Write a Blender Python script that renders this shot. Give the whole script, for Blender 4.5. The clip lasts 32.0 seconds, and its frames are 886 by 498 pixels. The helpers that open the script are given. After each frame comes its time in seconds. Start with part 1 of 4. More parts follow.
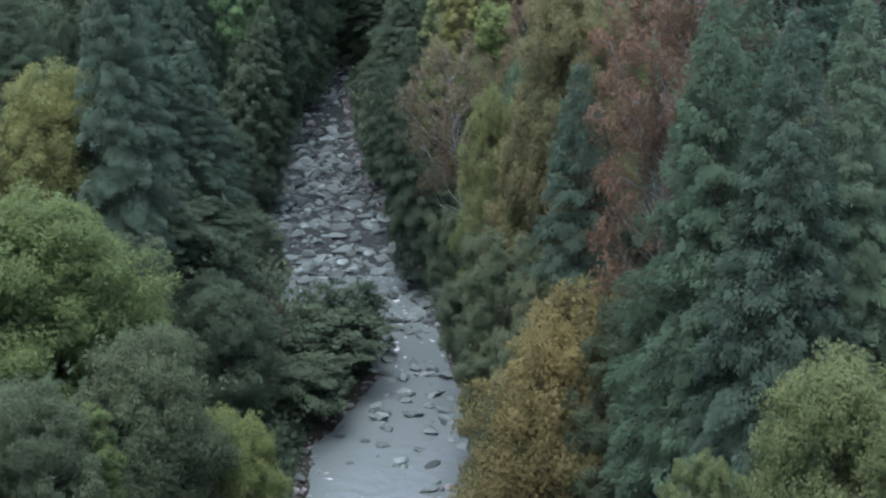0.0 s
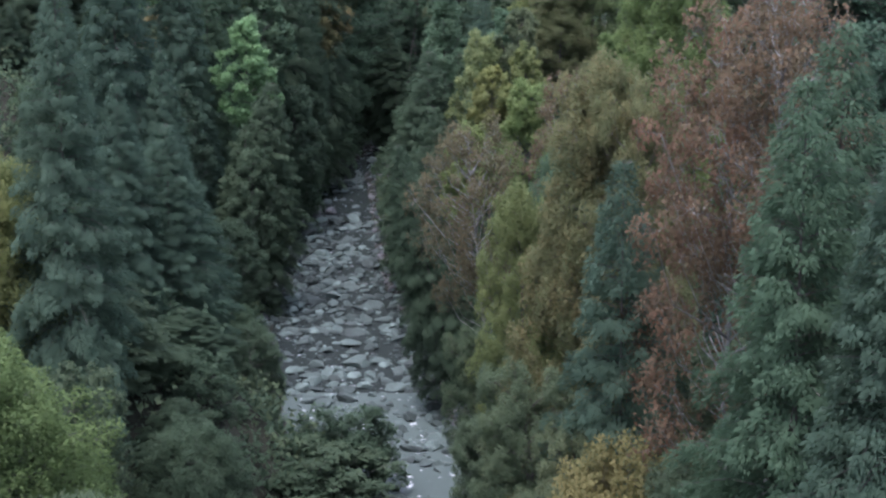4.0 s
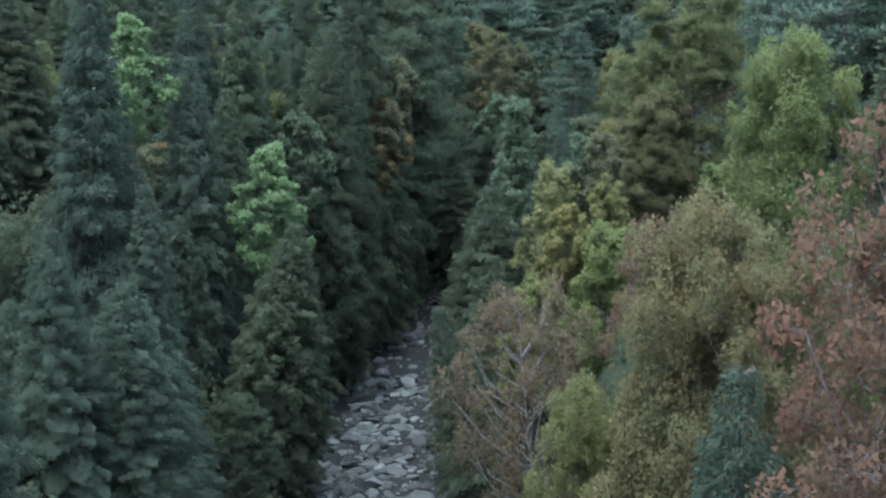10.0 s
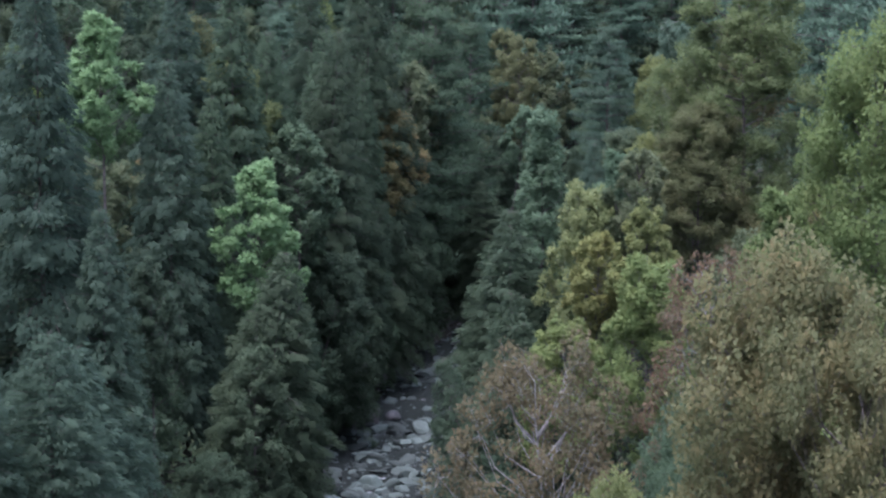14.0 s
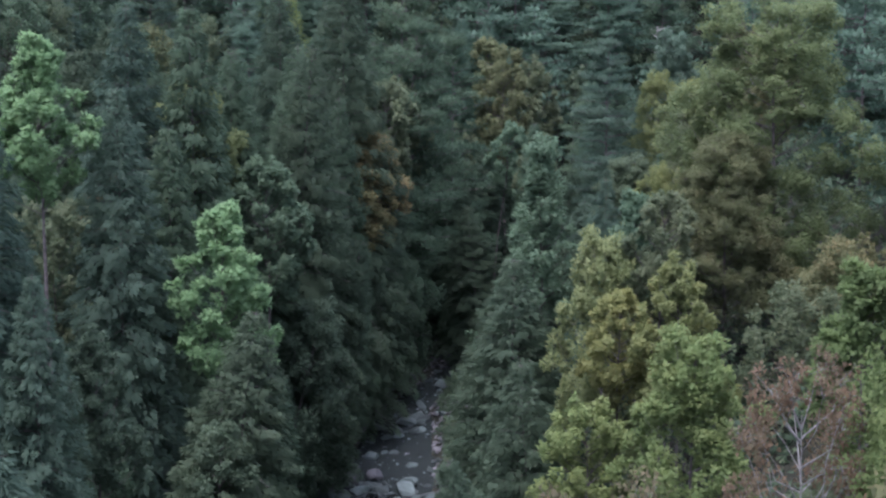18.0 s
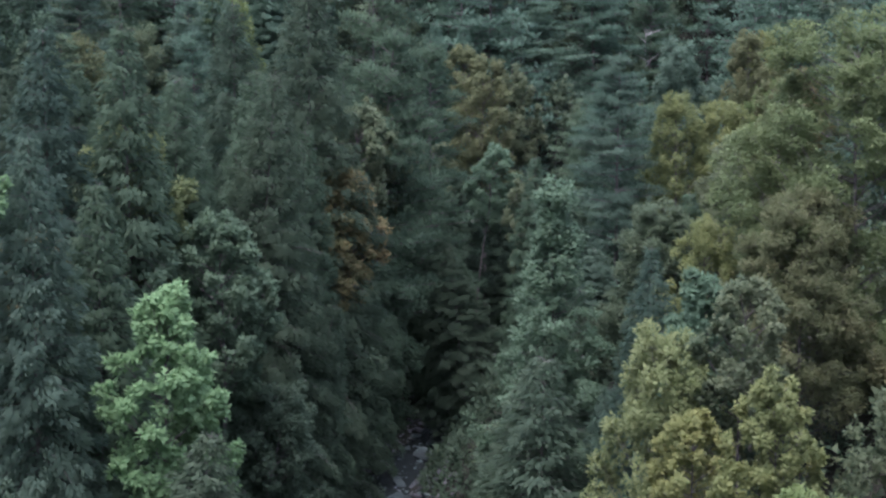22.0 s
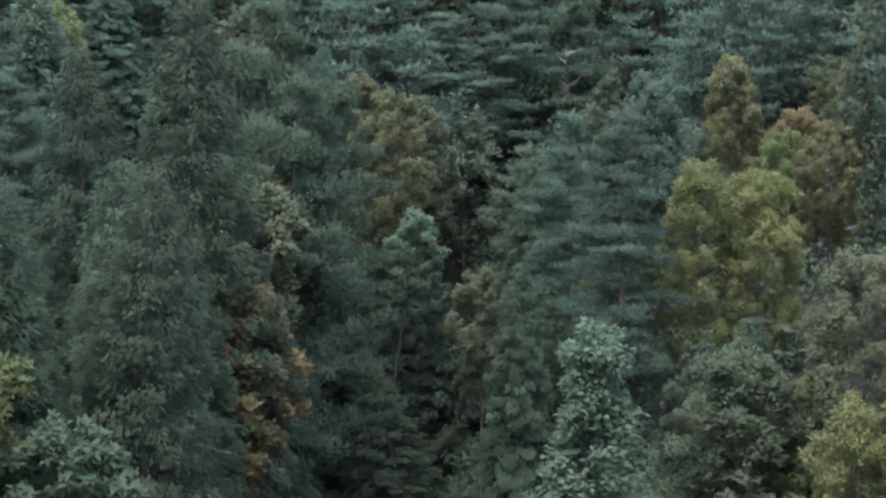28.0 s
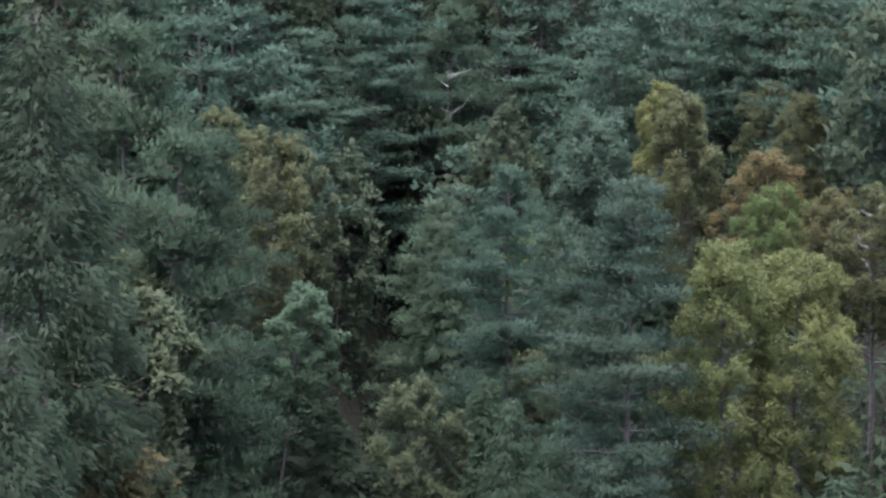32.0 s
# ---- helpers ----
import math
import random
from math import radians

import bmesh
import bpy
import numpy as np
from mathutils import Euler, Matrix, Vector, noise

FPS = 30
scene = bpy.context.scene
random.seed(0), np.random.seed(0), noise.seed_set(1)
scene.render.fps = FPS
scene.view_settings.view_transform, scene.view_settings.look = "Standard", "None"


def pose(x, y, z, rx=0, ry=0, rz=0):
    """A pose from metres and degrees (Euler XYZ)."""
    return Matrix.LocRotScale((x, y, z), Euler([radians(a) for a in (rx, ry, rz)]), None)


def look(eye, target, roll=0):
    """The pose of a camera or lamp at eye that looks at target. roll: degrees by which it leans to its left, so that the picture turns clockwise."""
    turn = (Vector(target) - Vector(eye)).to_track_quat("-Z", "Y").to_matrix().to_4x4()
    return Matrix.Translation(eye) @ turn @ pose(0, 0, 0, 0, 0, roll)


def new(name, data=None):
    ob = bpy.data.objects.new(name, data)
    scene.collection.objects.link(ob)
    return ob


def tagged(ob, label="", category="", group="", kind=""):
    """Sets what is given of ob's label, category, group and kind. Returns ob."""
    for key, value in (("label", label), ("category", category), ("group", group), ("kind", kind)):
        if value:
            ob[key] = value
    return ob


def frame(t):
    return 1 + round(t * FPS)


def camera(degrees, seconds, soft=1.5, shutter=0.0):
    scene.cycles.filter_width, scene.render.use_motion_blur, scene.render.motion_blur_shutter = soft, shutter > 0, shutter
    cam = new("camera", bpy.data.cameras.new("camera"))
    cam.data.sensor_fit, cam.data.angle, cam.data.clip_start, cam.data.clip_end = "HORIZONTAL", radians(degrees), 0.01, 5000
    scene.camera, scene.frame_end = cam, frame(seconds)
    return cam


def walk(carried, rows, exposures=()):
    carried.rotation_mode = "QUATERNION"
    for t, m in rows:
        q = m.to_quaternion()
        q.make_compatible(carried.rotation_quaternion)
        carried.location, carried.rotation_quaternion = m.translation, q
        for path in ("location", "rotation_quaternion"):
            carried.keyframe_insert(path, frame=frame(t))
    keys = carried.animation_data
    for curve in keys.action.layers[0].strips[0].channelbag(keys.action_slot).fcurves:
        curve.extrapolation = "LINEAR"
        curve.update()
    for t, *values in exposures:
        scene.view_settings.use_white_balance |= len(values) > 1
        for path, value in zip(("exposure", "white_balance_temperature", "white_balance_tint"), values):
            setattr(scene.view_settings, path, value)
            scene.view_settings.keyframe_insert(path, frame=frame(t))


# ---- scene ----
cam = camera(28.79, 32.0, soft=2.4)
# seconds, place, heading to the right, pitch and roll in degrees
PATH = [
    (0.0, -0.00, -0.00, 52.00, 2.209, -14.884, 0.333), (0.5, 0.47, 3.06, 51.78, 1.966, -14.637, 0.286),
    (1.0, 0.93, 6.10, 51.50, 1.760, -14.370, 0.251), (1.5, 1.40, 9.12, 51.18, 1.564, -14.071, 0.228),
    (2.0, 1.83, 12.11, 50.85, 1.331, -13.758, 0.215), (2.5, 2.22, 15.09, 50.51, 1.094, -13.442, 0.205),
    (3.0, 2.60, 18.06, 50.18, 0.868, -13.132, 0.194), (3.5, 2.98, 21.03, 49.87, 0.643, -12.835, 0.177),
    (4.0, 3.36, 24.00, 49.59, 0.395, -12.536, 0.155), (4.5, 3.73, 26.96, 49.32, 0.118, -12.223, 0.129),
    (5.0, 4.09, 29.91, 49.05, -0.182, -11.890, 0.104), (5.5, 4.43, 32.86, 48.78, -0.490, -11.536, 0.081),
    (6.0, 4.75, 35.79, 48.50, -0.789, -11.169, 0.061), (6.5, 5.07, 38.71, 48.22, -1.063, -10.806, 0.046),
    (7.0, 5.35, 41.60, 47.94, -1.321, -10.440, 0.032), (7.5, 5.62, 44.45, 47.66, -1.591, -10.076, 0.018),
    (8.0, 5.86, 47.23, 47.38, -1.919, -9.707, 0.004), (8.5, 6.12, 49.95, 47.11, -2.208, -9.328, -0.009),
    (9.0, 6.34, 52.62, 46.82, -2.473, -8.953, -0.016), (9.5, 6.52, 55.27, 46.53, -2.734, -8.572, -0.014),
    (10.0, 6.70, 57.92, 46.24, -3.016, -8.178, 0.001), (10.5, 6.87, 60.57, 45.99, -3.279, -7.837, 0.025),
    (11.0, 7.05, 63.19, 45.66, -3.498, -7.752, 0.051), (11.5, 7.19, 65.77, 45.34, -3.711, -7.732, 0.074),
    (12.0, 7.29, 68.27, 45.03, -3.944, -7.710, 0.089), (12.5, 7.32, 70.70, 44.74, -4.149, -7.738, 0.095),
    (13.0, 7.36, 73.05, 44.62, -4.211, -7.748, 0.092), (13.5, 7.38, 75.30, 44.76, -4.227, -7.730, 0.080),
    (14.0, 7.36, 77.45, 44.93, -4.205, -7.725, 0.055), (14.5, 7.31, 79.54, 45.10, -4.112, -7.750, 0.022),
    (15.0, 7.14, 81.55, 45.27, -3.991, -7.771, -0.015), (15.5, 6.86, 83.55, 45.43, -3.863, -7.780, -0.053),
    (16.0, 6.49, 85.55, 45.60, -3.732, -7.780, -0.087), (16.5, 6.03, 87.62, 45.78, -3.591, -7.781, -0.116),
    (17.0, 5.49, 89.80, 45.98, -3.429, -7.795, -0.137), (17.5, 4.91, 92.14, 46.24, -3.240, -7.822, -0.149),
    (18.0, 4.32, 94.68, 46.50, -3.044, -7.884, -0.153), (18.5, 3.74, 97.42, 46.78, -2.828, -7.953, -0.152),
    (19.0, 3.14, 100.34, 47.05, -2.614, -8.032, -0.150), (19.5, 2.55, 103.41, 47.32, -2.373, -8.111, -0.149),
    (20.0, 1.94, 106.56, 47.59, -2.102, -8.172, -0.150), (20.5, 1.34, 109.80, 47.83, -1.835, -8.212, -0.151),
    (21.0, 0.78, 113.12, 48.04, -1.576, -8.249, -0.148), (21.5, 0.22, 116.53, 48.26, -1.341, -8.275, -0.139),
    (22.0, -0.36, 120.00, 48.52, -1.102, -8.324, -0.122), (22.5, -0.96, 123.48, 48.80, -0.838, -8.372, -0.098),
    (23.0, -1.56, 126.93, 49.09, -0.489, -8.413, -0.077), (23.5, -2.21, 130.34, 49.36, -0.071, -8.464, -0.068),
    (24.0, -2.86, 133.75, 49.62, 0.429, -8.512, -0.079), (24.5, -3.52, 137.16, 49.86, 0.950, -8.541, -0.105),
    (25.0, -4.20, 140.62, 50.07, 1.491, -8.573, -0.138), (25.5, -4.88, 144.17, 50.24, 2.039, -8.605, -0.162),
    (26.0, -5.54, 147.86, 50.39, 2.604, -8.631, -0.167), (26.5, -6.19, 151.62, 50.54, 3.188, -8.651, -0.150),
    (27.0, -6.83, 155.43, 50.68, 3.793, -8.667, -0.113), (27.5, -7.45, 159.23, 50.82, 4.416, -8.683, -0.060),
    (28.0, -8.07, 162.99, 50.96, 5.055, -8.702, 0.003), (28.5, -8.64, 166.71, 51.11, 5.714, -8.723, 0.069),
    (29.0, -9.16, 170.41, 51.27, 6.386, -8.748, 0.132), (29.5, -9.67, 174.09, 51.43, 7.127, -8.766, 0.188),
    (30.0, -10.10, 177.74, 51.59, 8.007, -8.771, 0.231), (30.5, -10.50, 181.35, 51.70, 8.958, -8.756, 0.258),
    (31.0, -10.87, 184.92, 51.76, 9.912, -8.718, 0.267), (31.5, -11.20, 188.46, 51.75, 10.848, -8.663, 0.253),
    (32.0, -11.51, 192.00, 51.73, 11.746, -8.613, 0.215),
]


def aim(x, y, z, heading, pitch, roll):
    h, p = radians(heading), radians(pitch)
    eye = Vector((x, y, z))
    return look(eye, eye + 100 * Vector((math.sin(h) * math.cos(p), math.cos(h) * math.cos(p), math.sin(p))), roll)


walk(cam, [(row[0], aim(*row[1:])) for row in PATH], [(0, 1.18, 5400, 17), (8, 1.27, 5330, 17), (15, 1.31, 5330, 23), (24, 1.33, 5400, 23.5), (32, 1.31, 5560, 21)])

# ---- light ----
SUN_UP, SUN_ROUND = radians(74), radians(-150)
world = bpy.data.worlds.new("overcast_sky")
scene.world = world
world.use_nodes = True
wn = world.node_tree.nodes
sky = wn.new("ShaderNodeTexSky")
sky.sky_type, sky.sun_disc = "NISHITA", False
sky.sun_elevation, sky.sun_rotation = SUN_UP, SUN_ROUND
sky.air_density, sky.dust_density, sky.ozone_density = 0.7, 8.0, 0.3
wn["Background"].inputs["Strength"].default_value = 0.2
world.node_tree.links.new(sky.outputs["Color"], wn["Background"].inputs["Color"])
sun = new("sun", bpy.data.lights.new("sun", "SUN"))
sun.data.energy, sun.data.angle, sun.data.color = 1.5, radians(178), (0.97, 0.98, 1.0)
sun.matrix_world = look((0, 0, 200), Vector((0, 0, 200)) - Vector((math.sin(SUN_ROUND) * math.cos(SUN_UP), math.cos(SUN_ROUND) * math.cos(SUN_UP), math.sin(SUN_UP))))


# ---- materials ----
def material(name, rough=0.8, spec=0.3):
    m = bpy.data.materials.new(name)
    m.use_nodes = True
    b = m.node_tree.nodes["Principled BSDF"]
    b.inputs["Roughness"].default_value = rough
    b.inputs["Specular IOR Level"].default_value = spec
    return m, m.node_tree.nodes, m.node_tree.links, b


def ramp(nodes, stops):
    r = nodes.new("ShaderNodeValToRGB")
    while len(r.color_ramp.elements) < len(stops):
        r.color_ramp.elements.new(0.5)
    for e, (p, c) in zip(r.color_ramp.elements, stops):
        e.position, e.color = p, (*c, 1)
    return r


def noise_tex(nodes, links, scale, detail=4, coord="Object"):
    t = nodes.new("ShaderNodeTexNoise")
    t.inputs["Scale"].default_value, t.inputs["Detail"].default_value = scale, detail
    c = nodes.new("ShaderNodeTexCoord")
    links.new(c.outputs[coord], t.inputs["Vector"])
    return t


def math_node(nodes, links, op, a, b):
    n = nodes.new("ShaderNodeMath")
    n.operation = op
    for i, v in enumerate((a, b)):
        if isinstance(v, (int, float)):
            n.inputs[i].default_value = v
        else:
            links.new(v, n.inputs[i])
    return n.outputs[0]


def leaf_material(name, low, mid, high, glow=0.56):
    """Foliage: one tint a tree, patches over the crown, and every leaf or spray a little different."""
    m, nodes, links, b = material(name, 0.7, 0.12)
    geo, info = nodes.new("ShaderNodeNewGeometry"), nodes.new("ShaderNodeObjectInfo")
    patch, tuft = noise_tex(nodes, links, 0.3, 3), noise_tex(nodes, links, 1.3, 2)
    v = math_node(nodes, links, "MULTIPLY", geo.outputs["Random Per Island"], 0.14)
    v = math_node(nodes, links, "ADD", v, math_node(nodes, links, "MULTIPLY", tuft.outputs["Fac"], 0.35))
    v = math_node(nodes, links, "ADD", v, math_node(nodes, links, "MULTIPLY", patch.outputs["Fac"], 0.55))
    v = math_node(nodes, links, "ADD", v, math_node(nodes, links, "MULTIPLY", info.outputs["Random"], 0.5))
    v = math_node(nodes, links, "SUBTRACT", v, 0.27)
    r = ramp(nodes, [(0.14, low), (0.5, mid), (0.88, high)])
    links.new(v, r.inputs["Fac"])
    links.new(r.outputs["Color"], b.inputs["Base Color"])
    tr = nodes.new("ShaderNodeBsdfTranslucent")
    links.new(r.outputs["Color"], tr.inputs["Color"])
    mix = nodes.new("ShaderNodeMixShader")
    mix.inputs[0].default_value = glow
    links.new(b.outputs[0], mix.inputs[1])
    links.new(tr.outputs[0], mix.inputs[2])
    links.new(mix.outputs[0], nodes["Material Output"].inputs["Surface"])
    return m


LEAF = {
    "dark": leaf_material("leaf_dark", (0.050, 0.077, 0.048), (0.066, 0.100, 0.061), (0.092, 0.127, 0.075)),
    "green": leaf_material("leaf_green", (0.059, 0.094, 0.058), (0.080, 0.124, 0.073), (0.110, 0.157, 0.091)),
    "blue": leaf_material("leaf_blue", (0.059, 0.096, 0.068), (0.080, 0.126, 0.086), (0.109, 0.158, 0.106)),
    # distant conifers: aerial haze put into the leaf colour, paler and bluer
    "far": leaf_material("leaf_far_haze", (0.074, 0.124, 0.084), (0.096, 0.156, 0.105), (0.124, 0.189, 0.126)),
    "olive": leaf_material("leaf_olive", (0.064, 0.091, 0.057), (0.091, 0.124, 0.069), (0.137, 0.155, 0.082)),
    "lemon": leaf_material("leaf_lemon", (0.092, 0.135, 0.053), (0.125, 0.177, 0.065), (0.183, 0.217, 0.078)),
    "lime": leaf_material("leaf_lime", (0.090, 0.160, 0.069), (0.128, 0.222, 0.098), (0.178, 0.280, 0.132)),
    "fresh": leaf_material("leaf_fresh", (0.079, 0.128, 0.077), (0.104, 0.164, 0.098), (0.139, 0.199, 0.121)),
    "pale": leaf_material("leaf_pale", (0.103, 0.142, 0.062), (0.152, 0.190, 0.080), (0.209, 0.240, 0.105)),
    "gold": leaf_material("leaf_gold", (0.109, 0.141, 0.061), (0.158, 0.186, 0.072), (0.221, 0.224, 0.078)),
    "amber": leaf_material("leaf_amber", (0.109, 0.119, 0.054), (0.156, 0.154, 0.066), (0.222, 0.187, 0.074)),
    "tan": leaf_material("leaf_tan", (0.083, 0.110, 0.054), (0.129, 0.143, 0.068), (0.213, 0.162, 0.074)),
    "rust": leaf_material("leaf_rust", (0.093, 0.096, 0.056), (0.152, 0.106, 0.066), (0.230, 0.116, 0.078)),
    "bare": leaf_material("leaf_bare", (0.095, 0.099, 0.054), (0.148, 0.120, 0.068), (0.210, 0.134, 0.079)),
}
WORDS = {
    "dark": "dark green", "green": "deep green", "blue": "blue-green", "olive": "olive green", "lemon": "yellow-green", "lime": "bright lime-green",
    "far": "haze-paled grey-green", "pale": "pale green", "fresh": "fresh mid-green", "gold": "yellowing olive", "amber": "golden yellow", "tan": "tan and olive", "rust": "rust-red and brown", "bare": "thinning brown",
}


def bark_material(name, low, high):
    m, nodes, links, b = material(name, 0.9, 0.15)
    t = noise_tex(nodes, links, 3.0, 6)
    r = ramp(nodes, [(0.3, low), (0.7, high)])
    links.new(t.outputs["Fac"], r.inputs["Fac"])
    links.new(r.outputs["Color"], b.inputs["Base Color"])
    bump = nodes.new("ShaderNodeBump")
    bump.inputs["Strength"].default_value, bump.inputs["Distance"].default_value = 0.6, 0.05
    links.new(t.outputs["Fac"], bump.inputs["Height"])
    links.new(bump.outputs[0], b.inputs["Normal"])
    return m


BARK = bark_material("bark", (0.055, 0.050, 0.046), (0.125, 0.114, 0.104))
GREY_WOOD = bark_material("grey_wood", (0.12, 0.12, 0.112), (0.26, 0.257, 0.245))


def ground_material():
    m, nodes, links, b = material("forest_floor", 0.95, 0.1)
    a, c = noise_tex(nodes, links, 0.12, 5), noise_tex(nodes, links, 1.8, 8)
    v = math_node(nodes, links, "ADD", math_node(nodes, links, "MULTIPLY", a.outputs["Fac"], 0.5), math_node(nodes, links, "MULTIPLY", c.outputs["Fac"], 0.5))
    r = ramp(nodes, [(0.35, (0.015, 0.016, 0.012)), (0.5, (0.025, 0.026, 0.019)), (0.62, (0.028, 0.031, 0.021)), (0.72, (0.030, 0.042, 0.024))])
    links.new(v, r.inputs["Fac"])
    links.new(r.outputs["Color"], b.inputs["Base Color"])
    bump = nodes.new("ShaderNodeBump")
    bump.inputs["Strength"].default_value, bump.inputs["Distance"].default_value = 0.8, 0.3
    links.new(c.outputs["Fac"], bump.inputs["Height"])
    links.new(bump.outputs[0], b.inputs["Normal"])
    return m


def rock_material(name, low, mid, high):
    m, nodes, links, b = material(name, 0.75, 0.35)
    a, c, info = noise_tex(nodes, links, 0.7, 5), noise_tex(nodes, links, 5.0, 8), nodes.new("ShaderNodeObjectInfo")
    geo = nodes.new("ShaderNodeNewGeometry")
    v = math_node(nodes, links, "ADD", math_node(nodes, links, "MULTIPLY", a.outputs["Fac"], 0.5), math_node(nodes, links, "MULTIPLY", c.outputs["Fac"], 0.25))
    v = math_node(nodes, links, "ADD", v, math_node(nodes, links, "MULTIPLY", info.outputs["Random"], 0.3))
    v = math_node(nodes, links, "ADD", v, math_node(nodes, links, "MULTIPLY", geo.outputs["Random Per Island"], 0.4))
    v = math_node(nodes, links, "SUBTRACT", v, 0.23)
    r = ramp(nodes, [(0.22, low), (0.52, mid), (0.86, high)])
    links.new(v, r.inputs["Fac"])
    links.new(r.outputs["Color"], b.inputs["Base Color"])
    bump = nodes.new("ShaderNodeBump")
    bump.inputs["Strength"].default_value, bump.inputs["Distance"].default_value = 0.7, 0.08
    links.new(c.outputs["Fac"], bump.inputs["Height"])
    links.new(bump.outputs[0], b.inputs["Normal"])
    return m


ROCK = rock_material("river_rock", (0.024, 0.033, 0.030), (0.058, 0.078, 0.071), (0.155, 0.202, 0.184))
DARK_ROCK = rock_material("wet_bank_rock", (0.035, 0.035, 0.035), (0.08, 0.082, 0.085), (0.15, 0.15, 0.15))


def water_material(name, tint, rough, foam, gloss=0.5, ripple=0.45):
    m, nodes, links, b = material(name, rough, gloss)
    b.inputs["IOR"].default_value = 1.33
    t = noise_tex(nodes, links, 0.9, 4)
    f = noise_tex(nodes, links, 0.9, 6)
    r = ramp(nodes, [(foam, tint), (min(foam + 0.12, 1.0), (0.55, 0.58, 0.6))])
    links.new(f.outputs["Fac"], r.inputs["Fac"])
    links.new(r.outputs["Color"], b.inputs["Base Color"])
    bump = nodes.new("ShaderNodeBump")
    bump.inputs["Strength"].default_value, bump.inputs["Distance"].default_value = ripple, 0.16
    links.new(t.outputs["Fac"], bump.inputs["Height"])
    links.new(bump.outputs[0], b.inputs["Normal"])
    return m


# pool and shallow tints are lifted: part of the sky's reflection is painted in
WATER = water_material("stream_water", (0.084, 0.106, 0.100), 0.07, 0.7, 0.8)
SHALLOW = water_material("shallow_water", (0.078, 0.098, 0.092), 0.1, 0.62, 0.8)
# dark tint and low gloss stand in for the trees mirrored in the rapids
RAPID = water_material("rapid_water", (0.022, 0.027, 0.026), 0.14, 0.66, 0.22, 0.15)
FALL = water_material("falling_water", (0.06, 0.075, 0.085), 0.4, 0.6)
GROUND = ground_material()

# ---- the valley in plan: y, left edge, right edge of the stream bed ----
BED = np.array([(-3000, -20, 0), (40, -9, 9), (100, -7, 10.5), (124, -6.5, 10), (134, -6, 9.3), (143, -2.5, 8.4), (150, -0.5, 7.4), (158, -8.5, 6.8), (173, -11, 4.6), (189, -12.8, 4),
                (209, -16, -1), (222, -15.2, -2.2), (236, -15, -3.2), (252, -12.5, -4.2), (262, -11.8, -5.2), (278, -6.4, -2), (288, -3.5, 0.5), (296, 0, 4.2),
                (310, 2, 6.3), (325, 6, 10), (350, 22, 26), (380, 48, 52), (3000, 2900, 2906)])


def bed(y):
    return np.interp(y, BED[:, 0], BED[:, 1]), np.interp(y, BED[:, 0], BED[:, 2])


def level(y):
    """Height of the water: pool below, rapids, and one fall."""
    return np.interp(y, [-3000, 100, 145, 160, 215, 254, 300, 309, 330, 400, 3000], [-8, -1.6, 0.3, 1.5, 4.7, 6.8, 9.2, 11.2, 12.2, 15.5, 30])


def wave(x, y, size):
    a, b = x / size, y / size
    return (np.sin(a * 1.7 + 1.3 * np.sin(b * 0.9)) + np.sin(b * 1.9 + 1.1 * np.sin(a * 1.3 + 2)) + 0.6 * np.sin(a * 3.1 - b * 2.3)) / 2.6


def ground_height(x, y):
    left, right = bed(y)
    d = np.maximum(left - x, x - right)
    rise = 1.3 * np.clip((d + 0.6) / 2.4, 0, 1) ** 0.8 - 0.75 * np.clip(-d / 2.0, 0, 1)
    slope = np.clip(d - 1.5, 0, 14) * 0.95 + np.clip(d - 15.5, 0, 200) * 0.5
    slope = 36 * np.tanh(slope / 36)
    ahead = np.clip(y - 322, 0, 90) * 0.2 * np.clip(d / 14, 0, 1) ** 1.2
    rough = wave(x, y, 7.0) * np.clip(d / 8, 0, 1) * 1.2 + wave(x, y, 19.0) * np.clip(d / 25, 0, 1) * 2.5
    rough = rough + wave(x * 1.1, y * 0.9, 1.6) * 0.16 + wave(x * 0.8, y, 0.7) * 0.07
    # unseen ridges added all round to block low sky light from the crowns
    screen_ridges = np.clip(d - 80, 0, 300) * 0.5 + np.clip(-110 - y, 0, 300) * 0.5 * np.clip(d / 20 + 1, 0, 1) + np.clip(y - 450, 0, 300) * 0.4
    return level(y) + rise + slope + ahead + rough + screen_ridges


def outside(x, y):
    left, right = bed(y)
    return np.maximum(left - x, x - right)


def mesh_from(name, verts, faces, mat, smooth=False):
    me = bpy.data.meshes.new(name)
    verts, faces = np.asarray(verts, dtype=np.float32), np.asarray(faces, dtype=np.int32)
    n, k = faces.shape
    me.vertices.add(len(verts))
    me.vertices.foreach_set("co", verts.ravel())
    me.loops.add(n * k)
    me.loops.foreach_set("vertex_index", faces.ravel())
    me.polygons.add(n)
    me.polygons.foreach_set("loop_start", np.arange(n, dtype=np.int32) * k)
    me.polygons.foreach_set("loop_total", np.full(n, k, dtype=np.int32))
    me.polygons.foreach_set("use_smooth", np.full(n, smooth))
    me.materials.append(mat)
    me.update()
    me.validate()
    return me


def shade(me, normals):
    """Shading that follows the clump rather than the single blade."""
    me.attributes.new("custom_normal", "FLOAT_VECTOR", "POINT").data.foreach_set("vector", np.ascontiguousarray(normals, dtype=np.float32).ravel())
    me.update()


def sheet(name, xs, ys, height, mat):
    gx, gy = np.meshgrid(xs, ys)
    verts = np.stack([gx, gy, height(gx, gy)], -1).reshape(-1, 3)
    nx, ny = len(xs), len(ys)
    i = (np.arange(ny - 1)[:, None] * nx + np.arange(nx - 1)[None, :]).ravel()
    return mesh_from(name, verts, np.stack([i, i + 1, i + nx + 1, i + nx], -1), mat, True)


